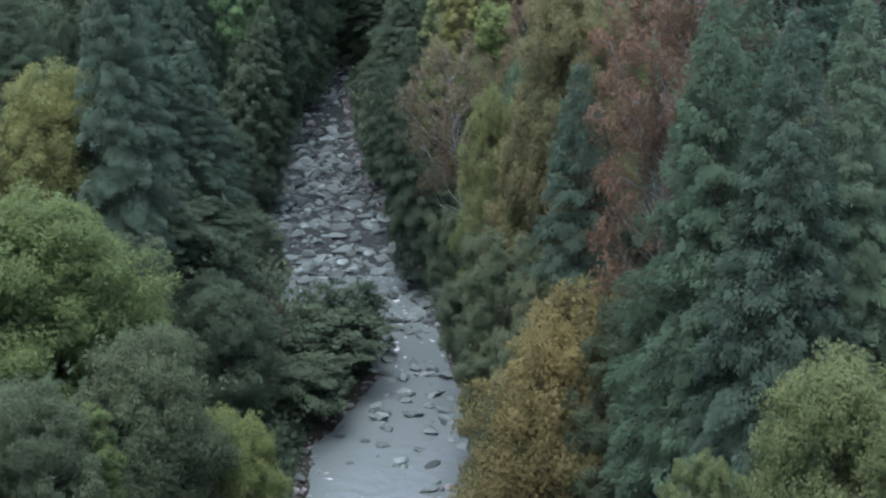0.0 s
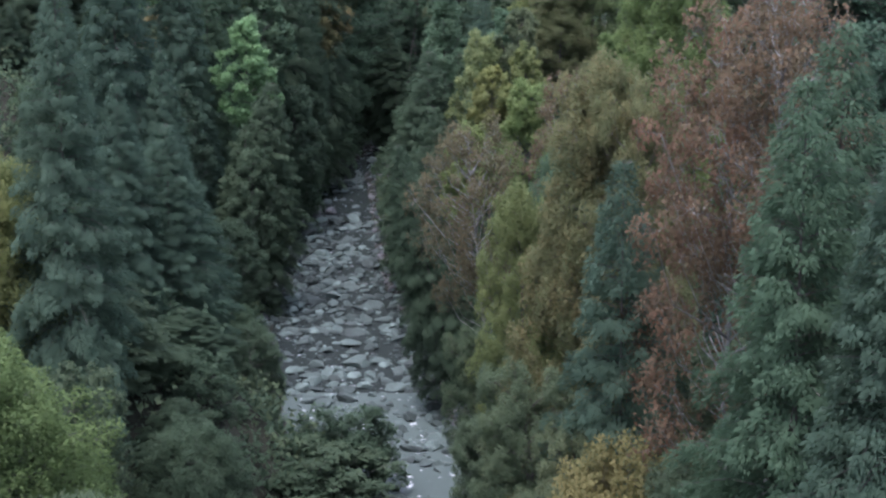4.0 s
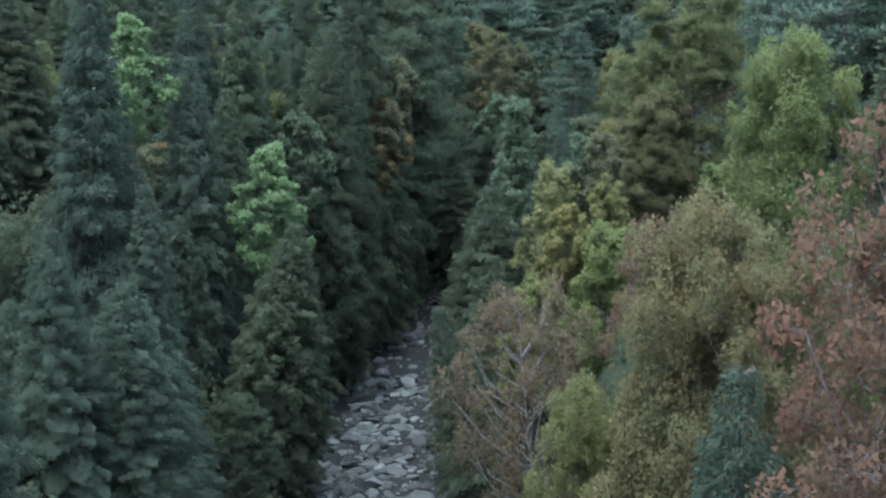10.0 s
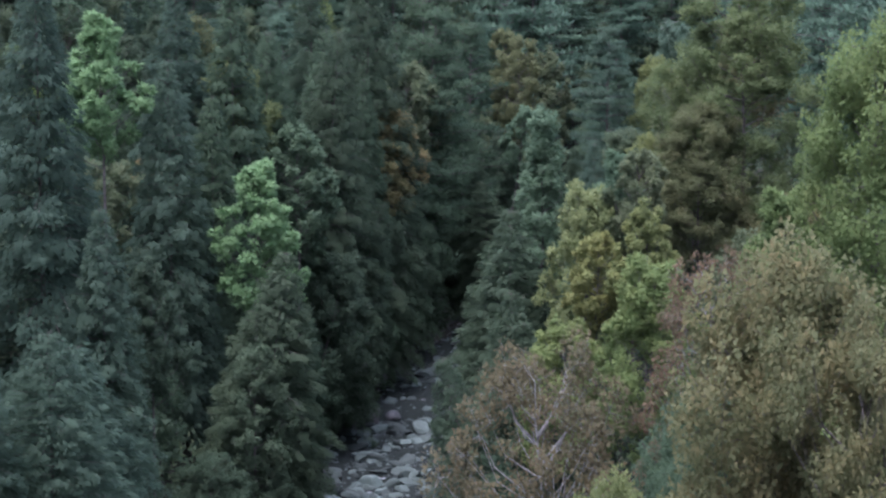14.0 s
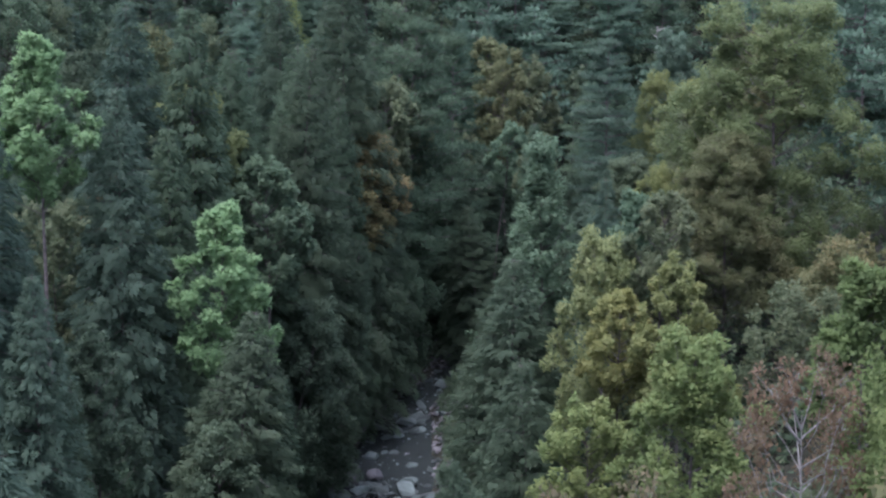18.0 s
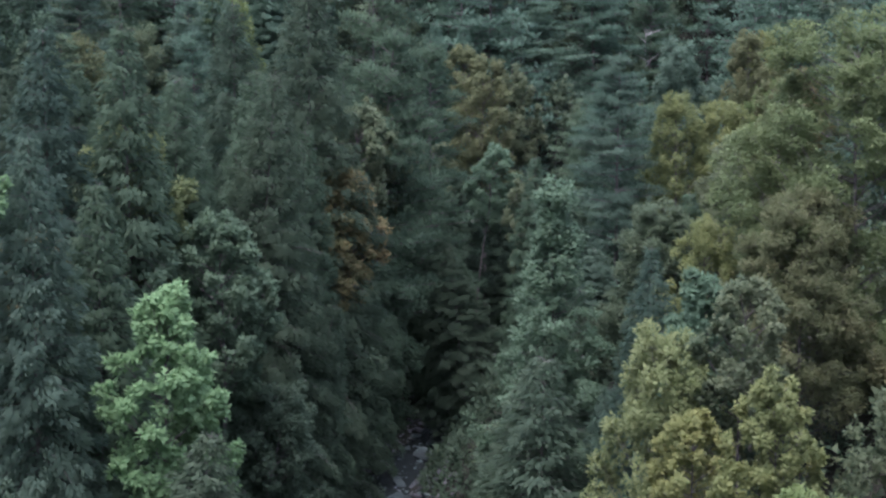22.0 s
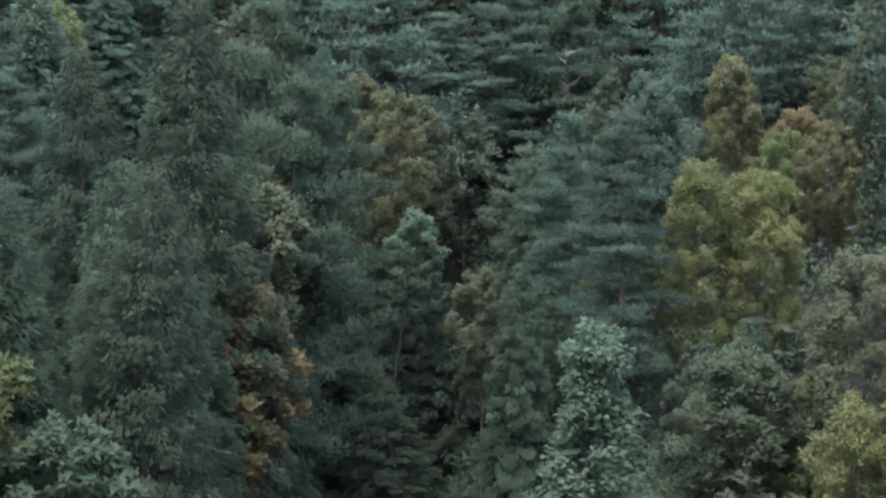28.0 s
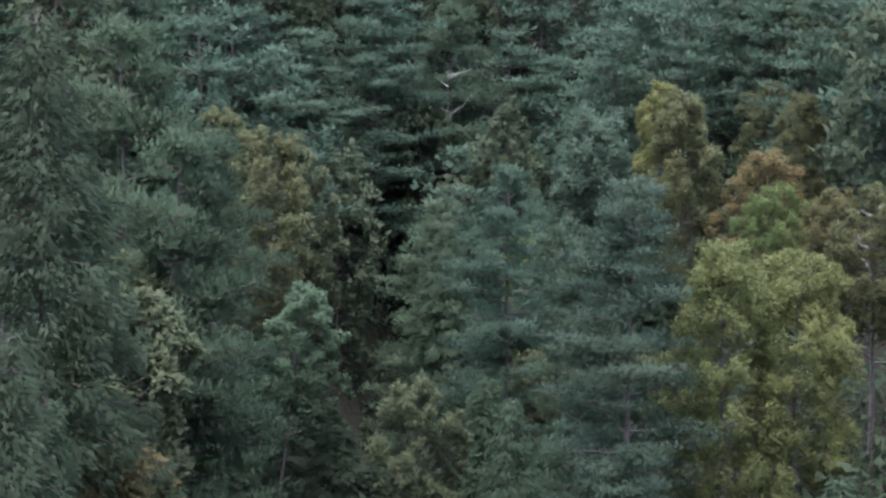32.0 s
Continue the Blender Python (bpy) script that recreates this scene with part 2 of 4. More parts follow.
far = [-3000, -1800, -1000, -600, -350, -220, -150, -110, -85, -65, -52]
xs = np.concatenate([far, np.arange(-45, 45.1, 0.9), [52, 62, 75, 92, 115, 150, 220, 350, 600, 1000, 1800, 3000]])
ys = np.concatenate([[-3000, -1800, -900, -400, -150, -50, 0, 30, 50, 65], np.arange(75, 345, 1.0), np.arange(346, 480, 6), [500, 540, 600, 700, 900, 1300, 2000, 3000]])
ground = new("ground", sheet("ground", xs, ys, ground_height, GROUND))
tagged(ground, "brown leaf-littered forest floor of a steep valley", "ground", kind="structure")

# water: ribbons between the banks, smooth in the pool, rippled and foaming in the rapids
def ribbon(name, y0, y1, mat, label):
    wy = np.linspace(y0, y1, int((y1 - y0) / 0.7) + 2)
    cols = np.linspace(0, 1, 25)
    lw, rw = bed(wy)
    gx = (lw - 0.8)[:, None] + (rw - lw + 1.6)[:, None] * cols[None, :]
    gy = np.repeat(wy[:, None], len(cols), 1)
    rapid = np.clip((gy - 152) / 14, 0, 1)
    gz = level(gy) - 0.2 + wave(gx, gy, 0.55) * (0.01 + 0.006 * rapid) + wave(gx, gy, 2.2) * 0.05 * rapid
    nx, ny = len(cols), len(wy)
    i = (np.arange(ny - 1)[:, None] * nx + np.arange(nx - 1)[None, :]).ravel()
    ob = new(name, mesh_from(name, np.stack([gx, gy, gz], -1).reshape(-1, 3), np.stack([i, i + 1, i + nx + 1, i + nx], -1), mat, True))
    return tagged(ob, label, "water", kind="structure")


ribbon("water", -80, 149.0, WATER, "still grey pool water reflecting the pale sky")
ribbon("water", 149.0, 176.0, SHALLOW, "pale shallow water spreading over flat rocks")
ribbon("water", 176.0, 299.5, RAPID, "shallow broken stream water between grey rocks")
ribbon("water", 299.5, 311.4, FALL, "pale water sliding down a sloping rock slab")
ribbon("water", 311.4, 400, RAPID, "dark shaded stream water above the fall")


# ---- trees ----
def leaves_from(base, along, side, length, width, facing, soft=0.74):
    """Leaves: one small blade each, turned to face outwards, with shading that follows the clump."""
    n = len(base)
    tip = base + along * length[:, None]
    a = base + along * (length * 0.25)[:, None] + side * (width * 0.5)[:, None]
    b = base + along * (length * 0.1)[:, None] - side * (width * 0.5)[:, None]
    flat = unit(np.cross(tip - a, b - a))
    turn = (flat * facing).sum(1) < 0
    a2, b2 = np.where(turn[:, None], b, a), np.where(turn[:, None], a, b)
    flat = np.where(turn[:, None], -flat, flat)
    verts = np.stack([a2, tip, b2], 1).reshape(-1, 3)
    normals = np.repeat(unit(facing * soft + flat * (1 - soft)), 3, 0)
    return verts, np.arange(3 * n).reshape(n, 3), normals


def unit(v):
    return v / np.maximum(np.linalg.norm(v, axis=-1, keepdims=True), 1e-6)


def rods(starts, ends, r0, r1, sides=4):
    """Tapered rods from starts to ends in one mesh."""
    d = unit(ends - starts)
    ref = np.where(np.abs(d[:, 2:3]) > 0.9, np.array([[1.0, 0, 0]]), np.array([[0, 0, 1.0]]))
    u = unit(np.cross(d, ref))
    v = np.cross(d, u)
    ang = np.arange(sides) * 2 * np.pi / sides
    ring = np.cos(ang)[None, :, None] * u[:, None] + np.sin(ang)[None, :, None] * v[:, None]
    verts = np.concatenate([starts[:, None] + ring * r0[:, None, None], ends[:, None] + ring * r1[:, None, None]], 1).reshape(-1, 3)
    k = (np.arange(len(starts)) * 2 * sides)[:, None]
    s = np.arange(sides)
    quad = np.stack([s, (s + 1) % sides, (s + 1) % sides + sides, s + sides], -1)
    return verts, (k[:, :, None] + quad[None]).reshape(-1, 4)


def stem(rng, height, radius, lean=0.03, top=0.15, sides=8, rings=9):
    """A bent, tapered trunk: its rings' centres and its mesh."""
    t = np.linspace(0, 1, rings)
    off = np.cumsum(rng.normal(0, lean, (rings, 2)), 0) * height / rings
    off -= off[0]
    c = np.concatenate([off, (t * height)[:, None]], 1)
    r = radius * ((1 - t) * (1 - top) + top) * (1 + 0.7 * np.exp(-t * 22))
    ang = np.arange(sides) * 2 * np.pi / sides
    verts = (c[:, None] + np.stack([np.cos(ang), np.sin(ang), 0 * ang], -1)[None] * r[:, None, None]).reshape(-1, 3)
    verts[:sides, 2] -= 1.5
    k = np.arange(rings - 1)[:, None] * sides
    s = np.arange(sides)
    faces = np.stack([k + s, k + (s + 1) % sides, k + (s + 1) % sides + sides, k + s + sides], -1).reshape(-1, 4)
    return c, verts, faces


def tree_parts(tv, tf, bv, bf, lv, lf, ln, wood):
    """Trunk with its limbs, and the crown of leaves."""
    crown = mesh_from("crown", lv, lf, LEAF["green"], True)
    shade(crown, ln)
    return mesh_from("trunk", np.concatenate([tv, bv]), np.concatenate([tf, bf + len(tv)]), wood), crown


def assemble(name, parts, colour):
    root = new(name)
    for part_name, me in zip(("trunk", "crown"), parts):
        ob = new(part_name, me)
        ob.parent = root
        if part_name == "crown":
            ob.material_slots[0].link = "OBJECT"
            ob.material_slots[0].material = LEAF[colour]
    return root


UP = np.array([0, 0, 1.0])


def on_stem(c, z):
    return np.stack([np.interp(z, c[:, 2], c[:, 0]), np.interp(z, c[:, 2], c[:, 1]), z], -1)


def inner_leaves(rng, p, out, size):
    """The shaded inner boughs round the trunk, as large blades added to block light."""
    n = len(p)
    al = unit(rng.normal(0, 1, (n, 3)) + out * 0.5)
    sd = unit(np.cross(al, rng.normal(0, 1, (n, 3))))
    ln = size * rng.uniform(0.7, 1.3, n)
    return leaves_from(p, al, sd, ln, ln * 0.75, unit(out + 0.4 * UP))


def join_leaves(*sets):
    verts, faces, normals, k = [], [], [], 0
    for v, f, n in sets:
        verts.append(v)
        faces.append(f + k)
        normals.append(n)
        k += len(v)
    return np.concatenate(verts), np.concatenate(faces), np.concatenate(normals)


def hemlock_tree(seed, height, radius, tiers, sprays, low=0.06, ragged=0.2, blade=0.4, inner=350):
    """A conical conifer: drooping flat boughs in uneven tiers, each a fan of small sprays."""
    rng = np.random.default_rng(seed)
    c, tv, tf = stem(rng, height, height * 0.008, 0.012, 0.06)
    per = 11
    s = 1 - (1 - np.repeat((np.arange(tiers) + rng.uniform(0.2, 0.8, tiers)) / tiers, per)) ** 1.12 * (1 - low)
    s = np.clip(s + rng.normal(0, 0.8 / tiers, len(s)), low, 0.985)
    az = np.tile(np.arange(per) * 2 * np.pi / per, tiers) + np.repeat(rng.uniform(0, 6.28, tiers), per) + rng.normal(0, 0.3, len(s))
    below = 1 - s
    shape = np.minimum(1, below / 0.66) ** 0.8 * (1 - 0.25 * np.clip(below - 0.7, 0, 1) / 0.3)
    lobe = 1 + 0.12 * np.sin(az * 2 + rng.uniform(0, 6)) + 0.1 * np.sin(az * 3 + s * 11 + rng.uniform(0, 6))
    length = radius * shape * lobe * (1 + rng.normal(-0.3 * ragged, 0.6 * ragged, len(s))) + 0.22
    starts = on_stem(c, s * height)
    out = np.stack([np.cos(az), np.sin(az), 0 * az], -1)
    rise = 0.95 * np.clip(s - 0.35, 0, 1) + rng.normal(0, 0.1, len(s)) + 0.02
    droop = (0.2 + 0.16 * (1 - s)) * length

    def along(which, u):
        p = starts[which] + (out + UP * rise[:, None])[which] * (length[which] * u)[:, None]
        p[:, 2] -= droop[which] * u ** 2.2
        return p
    every = np.arange(0, len(s), 3 if inner > 300 else 8)
    knee, ends = along(every, np.full(len(every), 0.55)), along(every, np.full(len(every), 0.95))
    b1, b2 = rods(starts[every], knee, 0.014 + 0.006 * length[every], 0.012 + 0.003 * length[every], 3), rods(knee, ends, 0.012 + 0.003 * length[every], np.full(len(every), 0.006), 3)
    bv, bf = np.concatenate([b1[0], b2[0]]), np.concatenate([b1[1], b2[1] + len(b1[0])])
    count = np.maximum((length ** 1.6 * sprays).astype(int), 9)
    which = np.repeat(np.arange(len(s)), count)
    n = len(which)
    u = np.clip(rng.beta(2.3, 0.95, n), 0.05, 1)
    p = along(which, u)
    sidew = np.stack([-np.sin(az), np.cos(az), 0 * az], -1)[which]
    spread = (0.33 * length[which] * u ** 0.7 * (1 - u ** 2.4) + 0.14) * rng.uniform(-1, 1, n)
    p += sidew * spread[:, None] + rng.normal(0, 0.045, (n, 3)) * np.array([1, 1, 1.6])
    p[:, 2] -= 0.28 * np.abs(spread) + 0.5 * rng.random(n) ** 1.5
    hand = np.sign(spread)[:, None]
    al = unit(out[which] * rng.uniform(0.6, 1.3, n)[:, None] + sidew * hand * rng.uniform(0.1, 0.9, n)[:, None] - UP * rng.uniform(0.0, 1.1, n)[:, None])
    nrm = unit(UP * 0.6 + out[which] * 0.8 + rng.normal(0, 0.4, (n, 3)))
    sd = unit(np.cross(nrm, al))
    reach = 1.3 * blade * rng.uniform(0.55, 1.35, n)
    tone = rng.normal(0, 0.22, (len(s), 3))
    facing = unit(out[which] * (0.45 + 0.6 * u)[:, None] + UP * 0.55 + sidew * (0.5 * spread / (0.3 + length[which]))[:, None] + tone[which] + rng.normal(0, 0.08, (n, 3)))
    outer = leaves_from(p, al, sd, reach, reach * rng.uniform(0.26, 0.42, n), facing, 0.88)
    w = rng.integers(0, len(s), inner)
    core = inner_leaves(rng, along(w, rng.uniform(0.12, 0.62, inner)) - UP * 0.12, out[w], 0.6 * (0.35 + 0.65 * shape[w]))
    return tree_parts(tv, tf, bv, bf, *join_leaves(outer, core), BARK)


def pine_tree(seed, height, radius, tiers, tufts, low=0.3, blade=0.42, inner=250, jitter=0.3):
    """A tall open pine: bare lower trunk, level limbs carrying flat plumes of needles with gaps between."""
    rng = np.random.default_rng(seed)
    c, tv, tf = stem(rng, height, height * 0.009, 0.015, 0.1)
    per = 5
    s = np.clip(np.repeat(np.linspace(low, 0.97, tiers) + rng.normal(0, 0.3 / tiers, tiers), per) + rng.normal(0, jitter / tiers, tiers * per), low, 0.985)
    az = rng.uniform(0, 2 * np.pi, len(s))
    shape = np.clip(np.minimum(1, (1 - s) / 0.4) ** 0.62 * (0.72 + 0.5 * np.clip((s - low) * 3, 0, 0.56)), 0.08, 1)
    length = radius * shape * rng.uniform(0.55, 1.15, len(s))
    starts = on_stem(c, s * height)
    out = np.stack([np.cos(az), np.sin(az), 0 * az], -1)
    rise = 0.08 + 0.75 * np.clip(s - 0.6, 0, 1) + rng.normal(0, 0.09, len(s))
    ends = starts + (out + UP * rise[:, None]) * length[:, None] + UP * (0.06 * length)[:, None]
    thick = 0.03 + 0.012 * length
    bv, bf = rods(starts, ends, thick, thick * 0.25, 4)
    # plumes along the outer part of each limb
    count = np.maximum((length * 2.6).astype(int), 2)
    t = np.repeat(np.arange(len(s)), count)
    u = rng.uniform(0.3, 1.03, len(t))
    side = np.stack([-np.sin(az), np.cos(az), 0 * az], -1)[t]
    cen = starts[t] + (ends - starts)[t] * u[:, None] + side * (rng.normal(0, 0.2, len(t)) * length[t] * (1.2 - u * 0.7))[:, None] + UP * rng.uniform(-0.1, 0.25, len(t))[:, None]
    size = rng.uniform(0.45, 0.95, len(t))
    w = np.repeat(np.arange(len(t)), tufts)
    n = len(w)
    d = unit(rng.normal(0, 1, (n, 3)) * np.array([1, 1, 0.6]) + UP * 0.25 + out[t][w] * 0.35)
    p = cen[w] + d * np.array([1.25, 1.25, 0.6]) * (size[w] * rng.uniform(0.2, 1, n) ** 0.6)[:, None]
    al = unit(d + UP * 0.35 + rng.normal(0, 0.35, (n, 3)))
    sd = unit(np.cross(al, UP + rng.normal(0, 0.5, (n, 3))))
    reach = blade * rng.uniform(0.6, 1.3, n)
    facing = unit(d * 0.55 + UP * 0.4 + out[t][w] * 0.5 + rng.normal(0, 0.15, (n, 3)))
    outer = leaves_from(p, al, sd, reach, reach * 0.4, facing, 0.86)
    k = rng.integers(0, len(s), inner)
    core = inner_leaves(rng, starts[k] + (ends - starts)[k] * rng.uniform(0.15, 0.7, inner)[:, None], out[k], np.full(inner, 0.9))
    return tree_parts(tv, tf, bv, bf, *join_leaves(outer, core), BARK)


def broadleaf_tree(seed, height, radius, boughs, leaves, low=0.25, leaf=0.3, pointed=0.0, wood=None, twigs=1, sub=7, inner=250, open_crown=0.0):
    """A broadleaf tree: limbs to boughs over an uneven egg, each bough a knot of small leaf clusters lit from above."""
    rng = np.random.default_rng(seed)
    c, tv, tf = stem(rng, height * 0.9, height * 0.007, 0.03, 0.1)
    mid = np.clip((np.arange(boughs) + rng.uniform(0, 1, boughs)) / boughs, 0, 1) ** 0.9
    h = low + (0.96 - low) * mid
    prof = np.sqrt(np.clip(1 - (np.abs(mid - 0.36) / 0.68) ** 2.3, 0.03, 1)) * (1 - pointed * np.clip(mid - 0.2, 0, 1))
    az = np.arange(boughs) * 2.4 + rng.normal(0, 0.5, boughs)
    lobe = 1 + 0.14 * np.sin(2 * az + rng.uniform(0, 6)) + 0.14 * np.sin(3 * az + 5 * mid + rng.uniform(0, 6))
    size = radius * rng.uniform(0.16, 0.3, boughs) * (1 - 0.3 * mid)
    rad = np.maximum(radius * prof * lobe * rng.uniform(0.62, 1.04, boughs) - size * 0.7, 0)
    axis = on_stem(c, h * height)
    out = np.stack([np.cos(az), np.sin(az), 0 * az], -1)
    cen = axis + out * rad[:, None]
    hb = np.clip(h - (0.05 + 0.3 * rad / radius) * radius / (0.4 * height), 0.12, 0.88) * height
    st = on_stem(c, hb)
    knee = st + (cen - st) * np.array([0.62, 0.62, 0.4]) + rng.normal(0, 0.05 * radius, (boughs, 3))
    thick = height * (0.0014 if inner else 0.0016) * rng.uniform(0.7, 1.3, boughs)
    # small clusters over each bough
    k = np.repeat(np.arange(boughs), sub)
    spread = unit(rng.normal(0, 1, (len(k), 3)) + out[k] * 0.55 + UP * 0.25)
    small = size[k] * rng.uniform(0.36, 0.68, len(k))
    knot = cen[k] + spread * (size[k] * rng.uniform(0.6, 1.25, len(k)))[:, None]
    tw = np.repeat(np.arange(len(k)), twigs)
    rod_sets = [rods(st, knee, thick, thick * 0.65, 4), rods(knee, cen, thick * 0.65, thick * 0.3, 4), rods(cen[k], knot, thick[k] * 0.3, thick[k] * 0.12, 3)]
    tips = knot[tw] + unit(rng.normal(0, 1, (len(tw), 3)) + UP * 0.5 + out[k][tw] * 0.4) * (small[tw] * 1.3)[:, None]
    rod_sets.append(rods(knot[tw], tips, thick[k][tw] * 0.14, thick[k][tw] * 0.06, 3))
    bv, bf, m = [], [], 0
    for v, f in rod_sets:
        bv.append(v)
        bf.append(f + m)
        m += len(v)
    count = np.maximum((leaves * (small / small.mean()) ** 1.7 * rng.uniform(1 - open_crown, 1, len(k))).astype(int), 5)
    w = np.repeat(np.arange(len(k)), count)
    n = len(w)
    d = unit(rng.normal(0, 1, (n, 3)) + UP * 0.2 + out[k][w] * 0.3)
    p = knot[w] + d * (small[w] * rng.uniform(0.3, 1.1, n) ** 0.55)[:, None]
    al = unit(d * 0.4 + rng.normal(0, 0.75, (n, 3)) - UP * 0.15)
    sd = unit(np.cross(al, unit(UP + d * 0.6 + rng.normal(0, 0.5, (n, 3)))))
    reach = leaf * rng.uniform(0.6, 1.35, n)
    centre = np.array([0, 0, height * (low + 0.3 * (1 - low))])
    facing = unit(0.6 * d + 0.42 * spread[w] + 0.45 * unit(cen - centre)[k][w] + UP * 0.2 + rng.normal(0, 0.16, (n, 3)))
    sets = [leaves_from(p, al, sd, reach, reach * rng.uniform(0.55, 0.85, n), facing, 0.55)]
    if inner:
        j = rng.integers(0, boughs, inner)
        sets.append(inner_leaves(rng, axis[j] + out[j] * (rad[j] * rng.uniform(0.1, 0.8, inner))[:, None] - UP * rng.uniform(0, 1.0, inner)[:, None], out[j], np.full(inner, 0.13 * radius)))
    return tree_parts(tv, tf, np.concatenate(bv), np.concatenate(bf), *join_leaves(*sets), wood or BARK)


# kinds: natural height, natural width, meshes
HEMLOCKS = [(28, 10.5, hemlock_tree(11 + k, 28, 5.0, 56, 14, 0.05, 0.16, 0.31)) for k in range(5)] + [(15, 7.0, hemlock_tree(21 + k, 15, 3.3, 40, 19, 0.03, 0.16, 0.28, 200)) for k in range(3)]
FAR_HEMLOCKS = [(22, 8.6, hemlock_tree(31 + k, 22, 4.1, 46, 11, 0.06, 0.16, 0.4, 250)) for k in range(3)]
WOOD_HEMLOCKS = [(24, 9.5, hemlock_tree(36 + k, 24, 4.5, 30, 6, 0.08, 0.16, 0.62, 200)) for k in range(3)]
OUTER_HEMLOCKS = [(24, 12.0, hemlock_tree(39 + k, 24, 5.6, 7, 0.9, 0.1, 0.2, 2.4, 60)) for k in range(2)]
PINES = [(30, 11.0, pine_tree(131 + k, 30, 5.0, 26, 32, 0.1, 0.34, 500, 0.9)) for k in range(4)]
FAR_PINES = [(28, 11.0, pine_tree(141 + k, 28, 5.0, 18, 5, 0.1, 0.84, 280, 2.0)) for k in range(3)]
# broadleaf crowns from deep to high-set: share of the height below the crown, width, boughs, leaves a cluster, how many
CROWNS = [(0.12, 11.5, 96, 56, 3), (0.32, 9.2, 76, 52, 3), (0.5, 6.8, 56, 46, 3), (0.62, 5.2, 44, 40, 2)]
BROADLEAVES = [(low, [(25, wide, broadleaf_tree(41 + 5 * k + j, 25, wide / 2, boughs, leaves, low, 0.28, 0.4 * (j % 2))) for j in range(n)]) for k, (low, wide, boughs, leaves, n) in enumerate(CROWNS)]
FINE_HEMLOCKS = [(28, 10.5, hemlock_tree(26 + k, 28, 5.0, 58, 27, 0.05, 0.16, 0.21)) for k in range(2)]
FINE = [(25, 10.5, broadleaf_tree(101 + k, 25, 5.25, 110, 100, (0.1, 0.25, 0.4)[k], 0.18, 0.3 * (k % 2), None, 1, 9, 350)) for k in range(3)]
FINE_ROUND = [(14, 13.0, broadleaf_tree(111 + k, 14, 6.5, 150, 80, 0.06, 0.2, 0.25 * k, None, 1, 9, 350)) for k in range(2)]
POINTED = [(25, 8.4, broadleaf_tree(86 + k, 25, 4.2, 96, 46, 0.08, 0.25, 1.12)) for k in range(2)]
FAR_BROADLEAVES = [(20, 11.0, broadleaf_tree(91 + k, 20, 5.5, 64, 28, 0.12, 0.42, 0.3 * (k % 2), None, 0, 6, 300)) for k in range(3)]
WOOD_BROADLEAVES = [(22, 11.0, broadleaf_tree(95 + k, 22, 5.5, 44, 13, 0.15, 0.7, 0, None, 0, 5, 160)) for k in range(2)]
SMALL = [(7, 7.0, broadleaf_tree(71 + k, 7, 3.5, 46, 34, 0.0, 0.24, 0, None, 1, 6, 300)) for k in range(3)]
BARE = [(24, 8.6, broadleaf_tree(81 + k, 24, 4.3, 84, 44, (0.3, 0.45, 0.55)[k], 0.2, 0.0, GREY_WOOD, 2, 7, 0, 0.7)) for k in range(3)]
PLANTED = []
pick = random.Random(5)


def plant(kind, colour, x, y, top, width, pool=None):
    """A tree whose top is at that place and height; its foot goes to the ground, clear of the water, and it leans out where it must."""
    left, right = bed(y)
    crown_x = x
    if outside(x, y) < 1.2:
        x = float(left - 1.2 if x < (left + right) / 2 else right + 1.2)
    foot = float(ground_height(np.array(float(x)), np.array(float(y))))
    tall = top - foot
    if pool is None:
        if colour in ("bare", "rust"):
            pool = BARE
        elif kind == "hemlock":
            pool = HEMLOCKS[5:] if tall < 17 else (FINE_HEMLOCKS if y < 158 or 225 < y < 262 and x < -12 else HEMLOCKS[:5])
        elif kind == "pine":
            pool = PINES
        elif tall < 9:
            pool = SMALL
        elif y < 160 and width > 0.55 * tall:
            pool = FINE_ROUND
        elif y < 160 and tall > 12 and x > 0:
            pool = FINE
        else:
            wish = 1 - 1.9 * width / tall
            pool = min(BROADLEAVES, key=lambda b: abs(b[0] - wish))[1]
    natural, wide, parts = pick.choice(pool)
    width = max(width * (1.05 if kind == "hemlock" else 1.0), tall * {"hemlock": 0.3, "pine": 0.3}.get(kind, 0.22), (0.55 if pool is FINE else 0.74) * wide * tall / natural)
    name = {"hemlock": "hemlock_tree", "pine": "pine_tree"}.get(kind, "shrub" if tall < 9 else "broadleaf_tree")
    root = assemble(name, parts, colour)
    lean = math.atan2(crown_x - x, tall)
    root.matrix_basis = Matrix.LocRotScale((x, y, foot), Euler((0, lean, 0)).to_matrix() @ Euler((0, 0, pick.uniform(0, 6.28))).to_matrix(), (width / wide, width / wide, tall / natural))
    what = {"hemlock": "drooping hemlock", "pine": "open-crowned pine"}.get(kind) or ("shrub with small leaves" if tall < 9 else "broadleaf autumn tree")
    where = "at the stream's edge" if outside(x, y) < 5 else "on the steep valley side"
    tagged(root, WORDS[colour] + " " + what + " " + where, "shrub" if tall < 9 else "tree", {"hemlock_tree": "hemlocks of the valley", "pine_tree": "pines of the valley", "shrub": "shrubs of the valley"}.get(name, "broadleaf trees of the valley"))
    PLANTED.append((x, y, top, width))
    return root


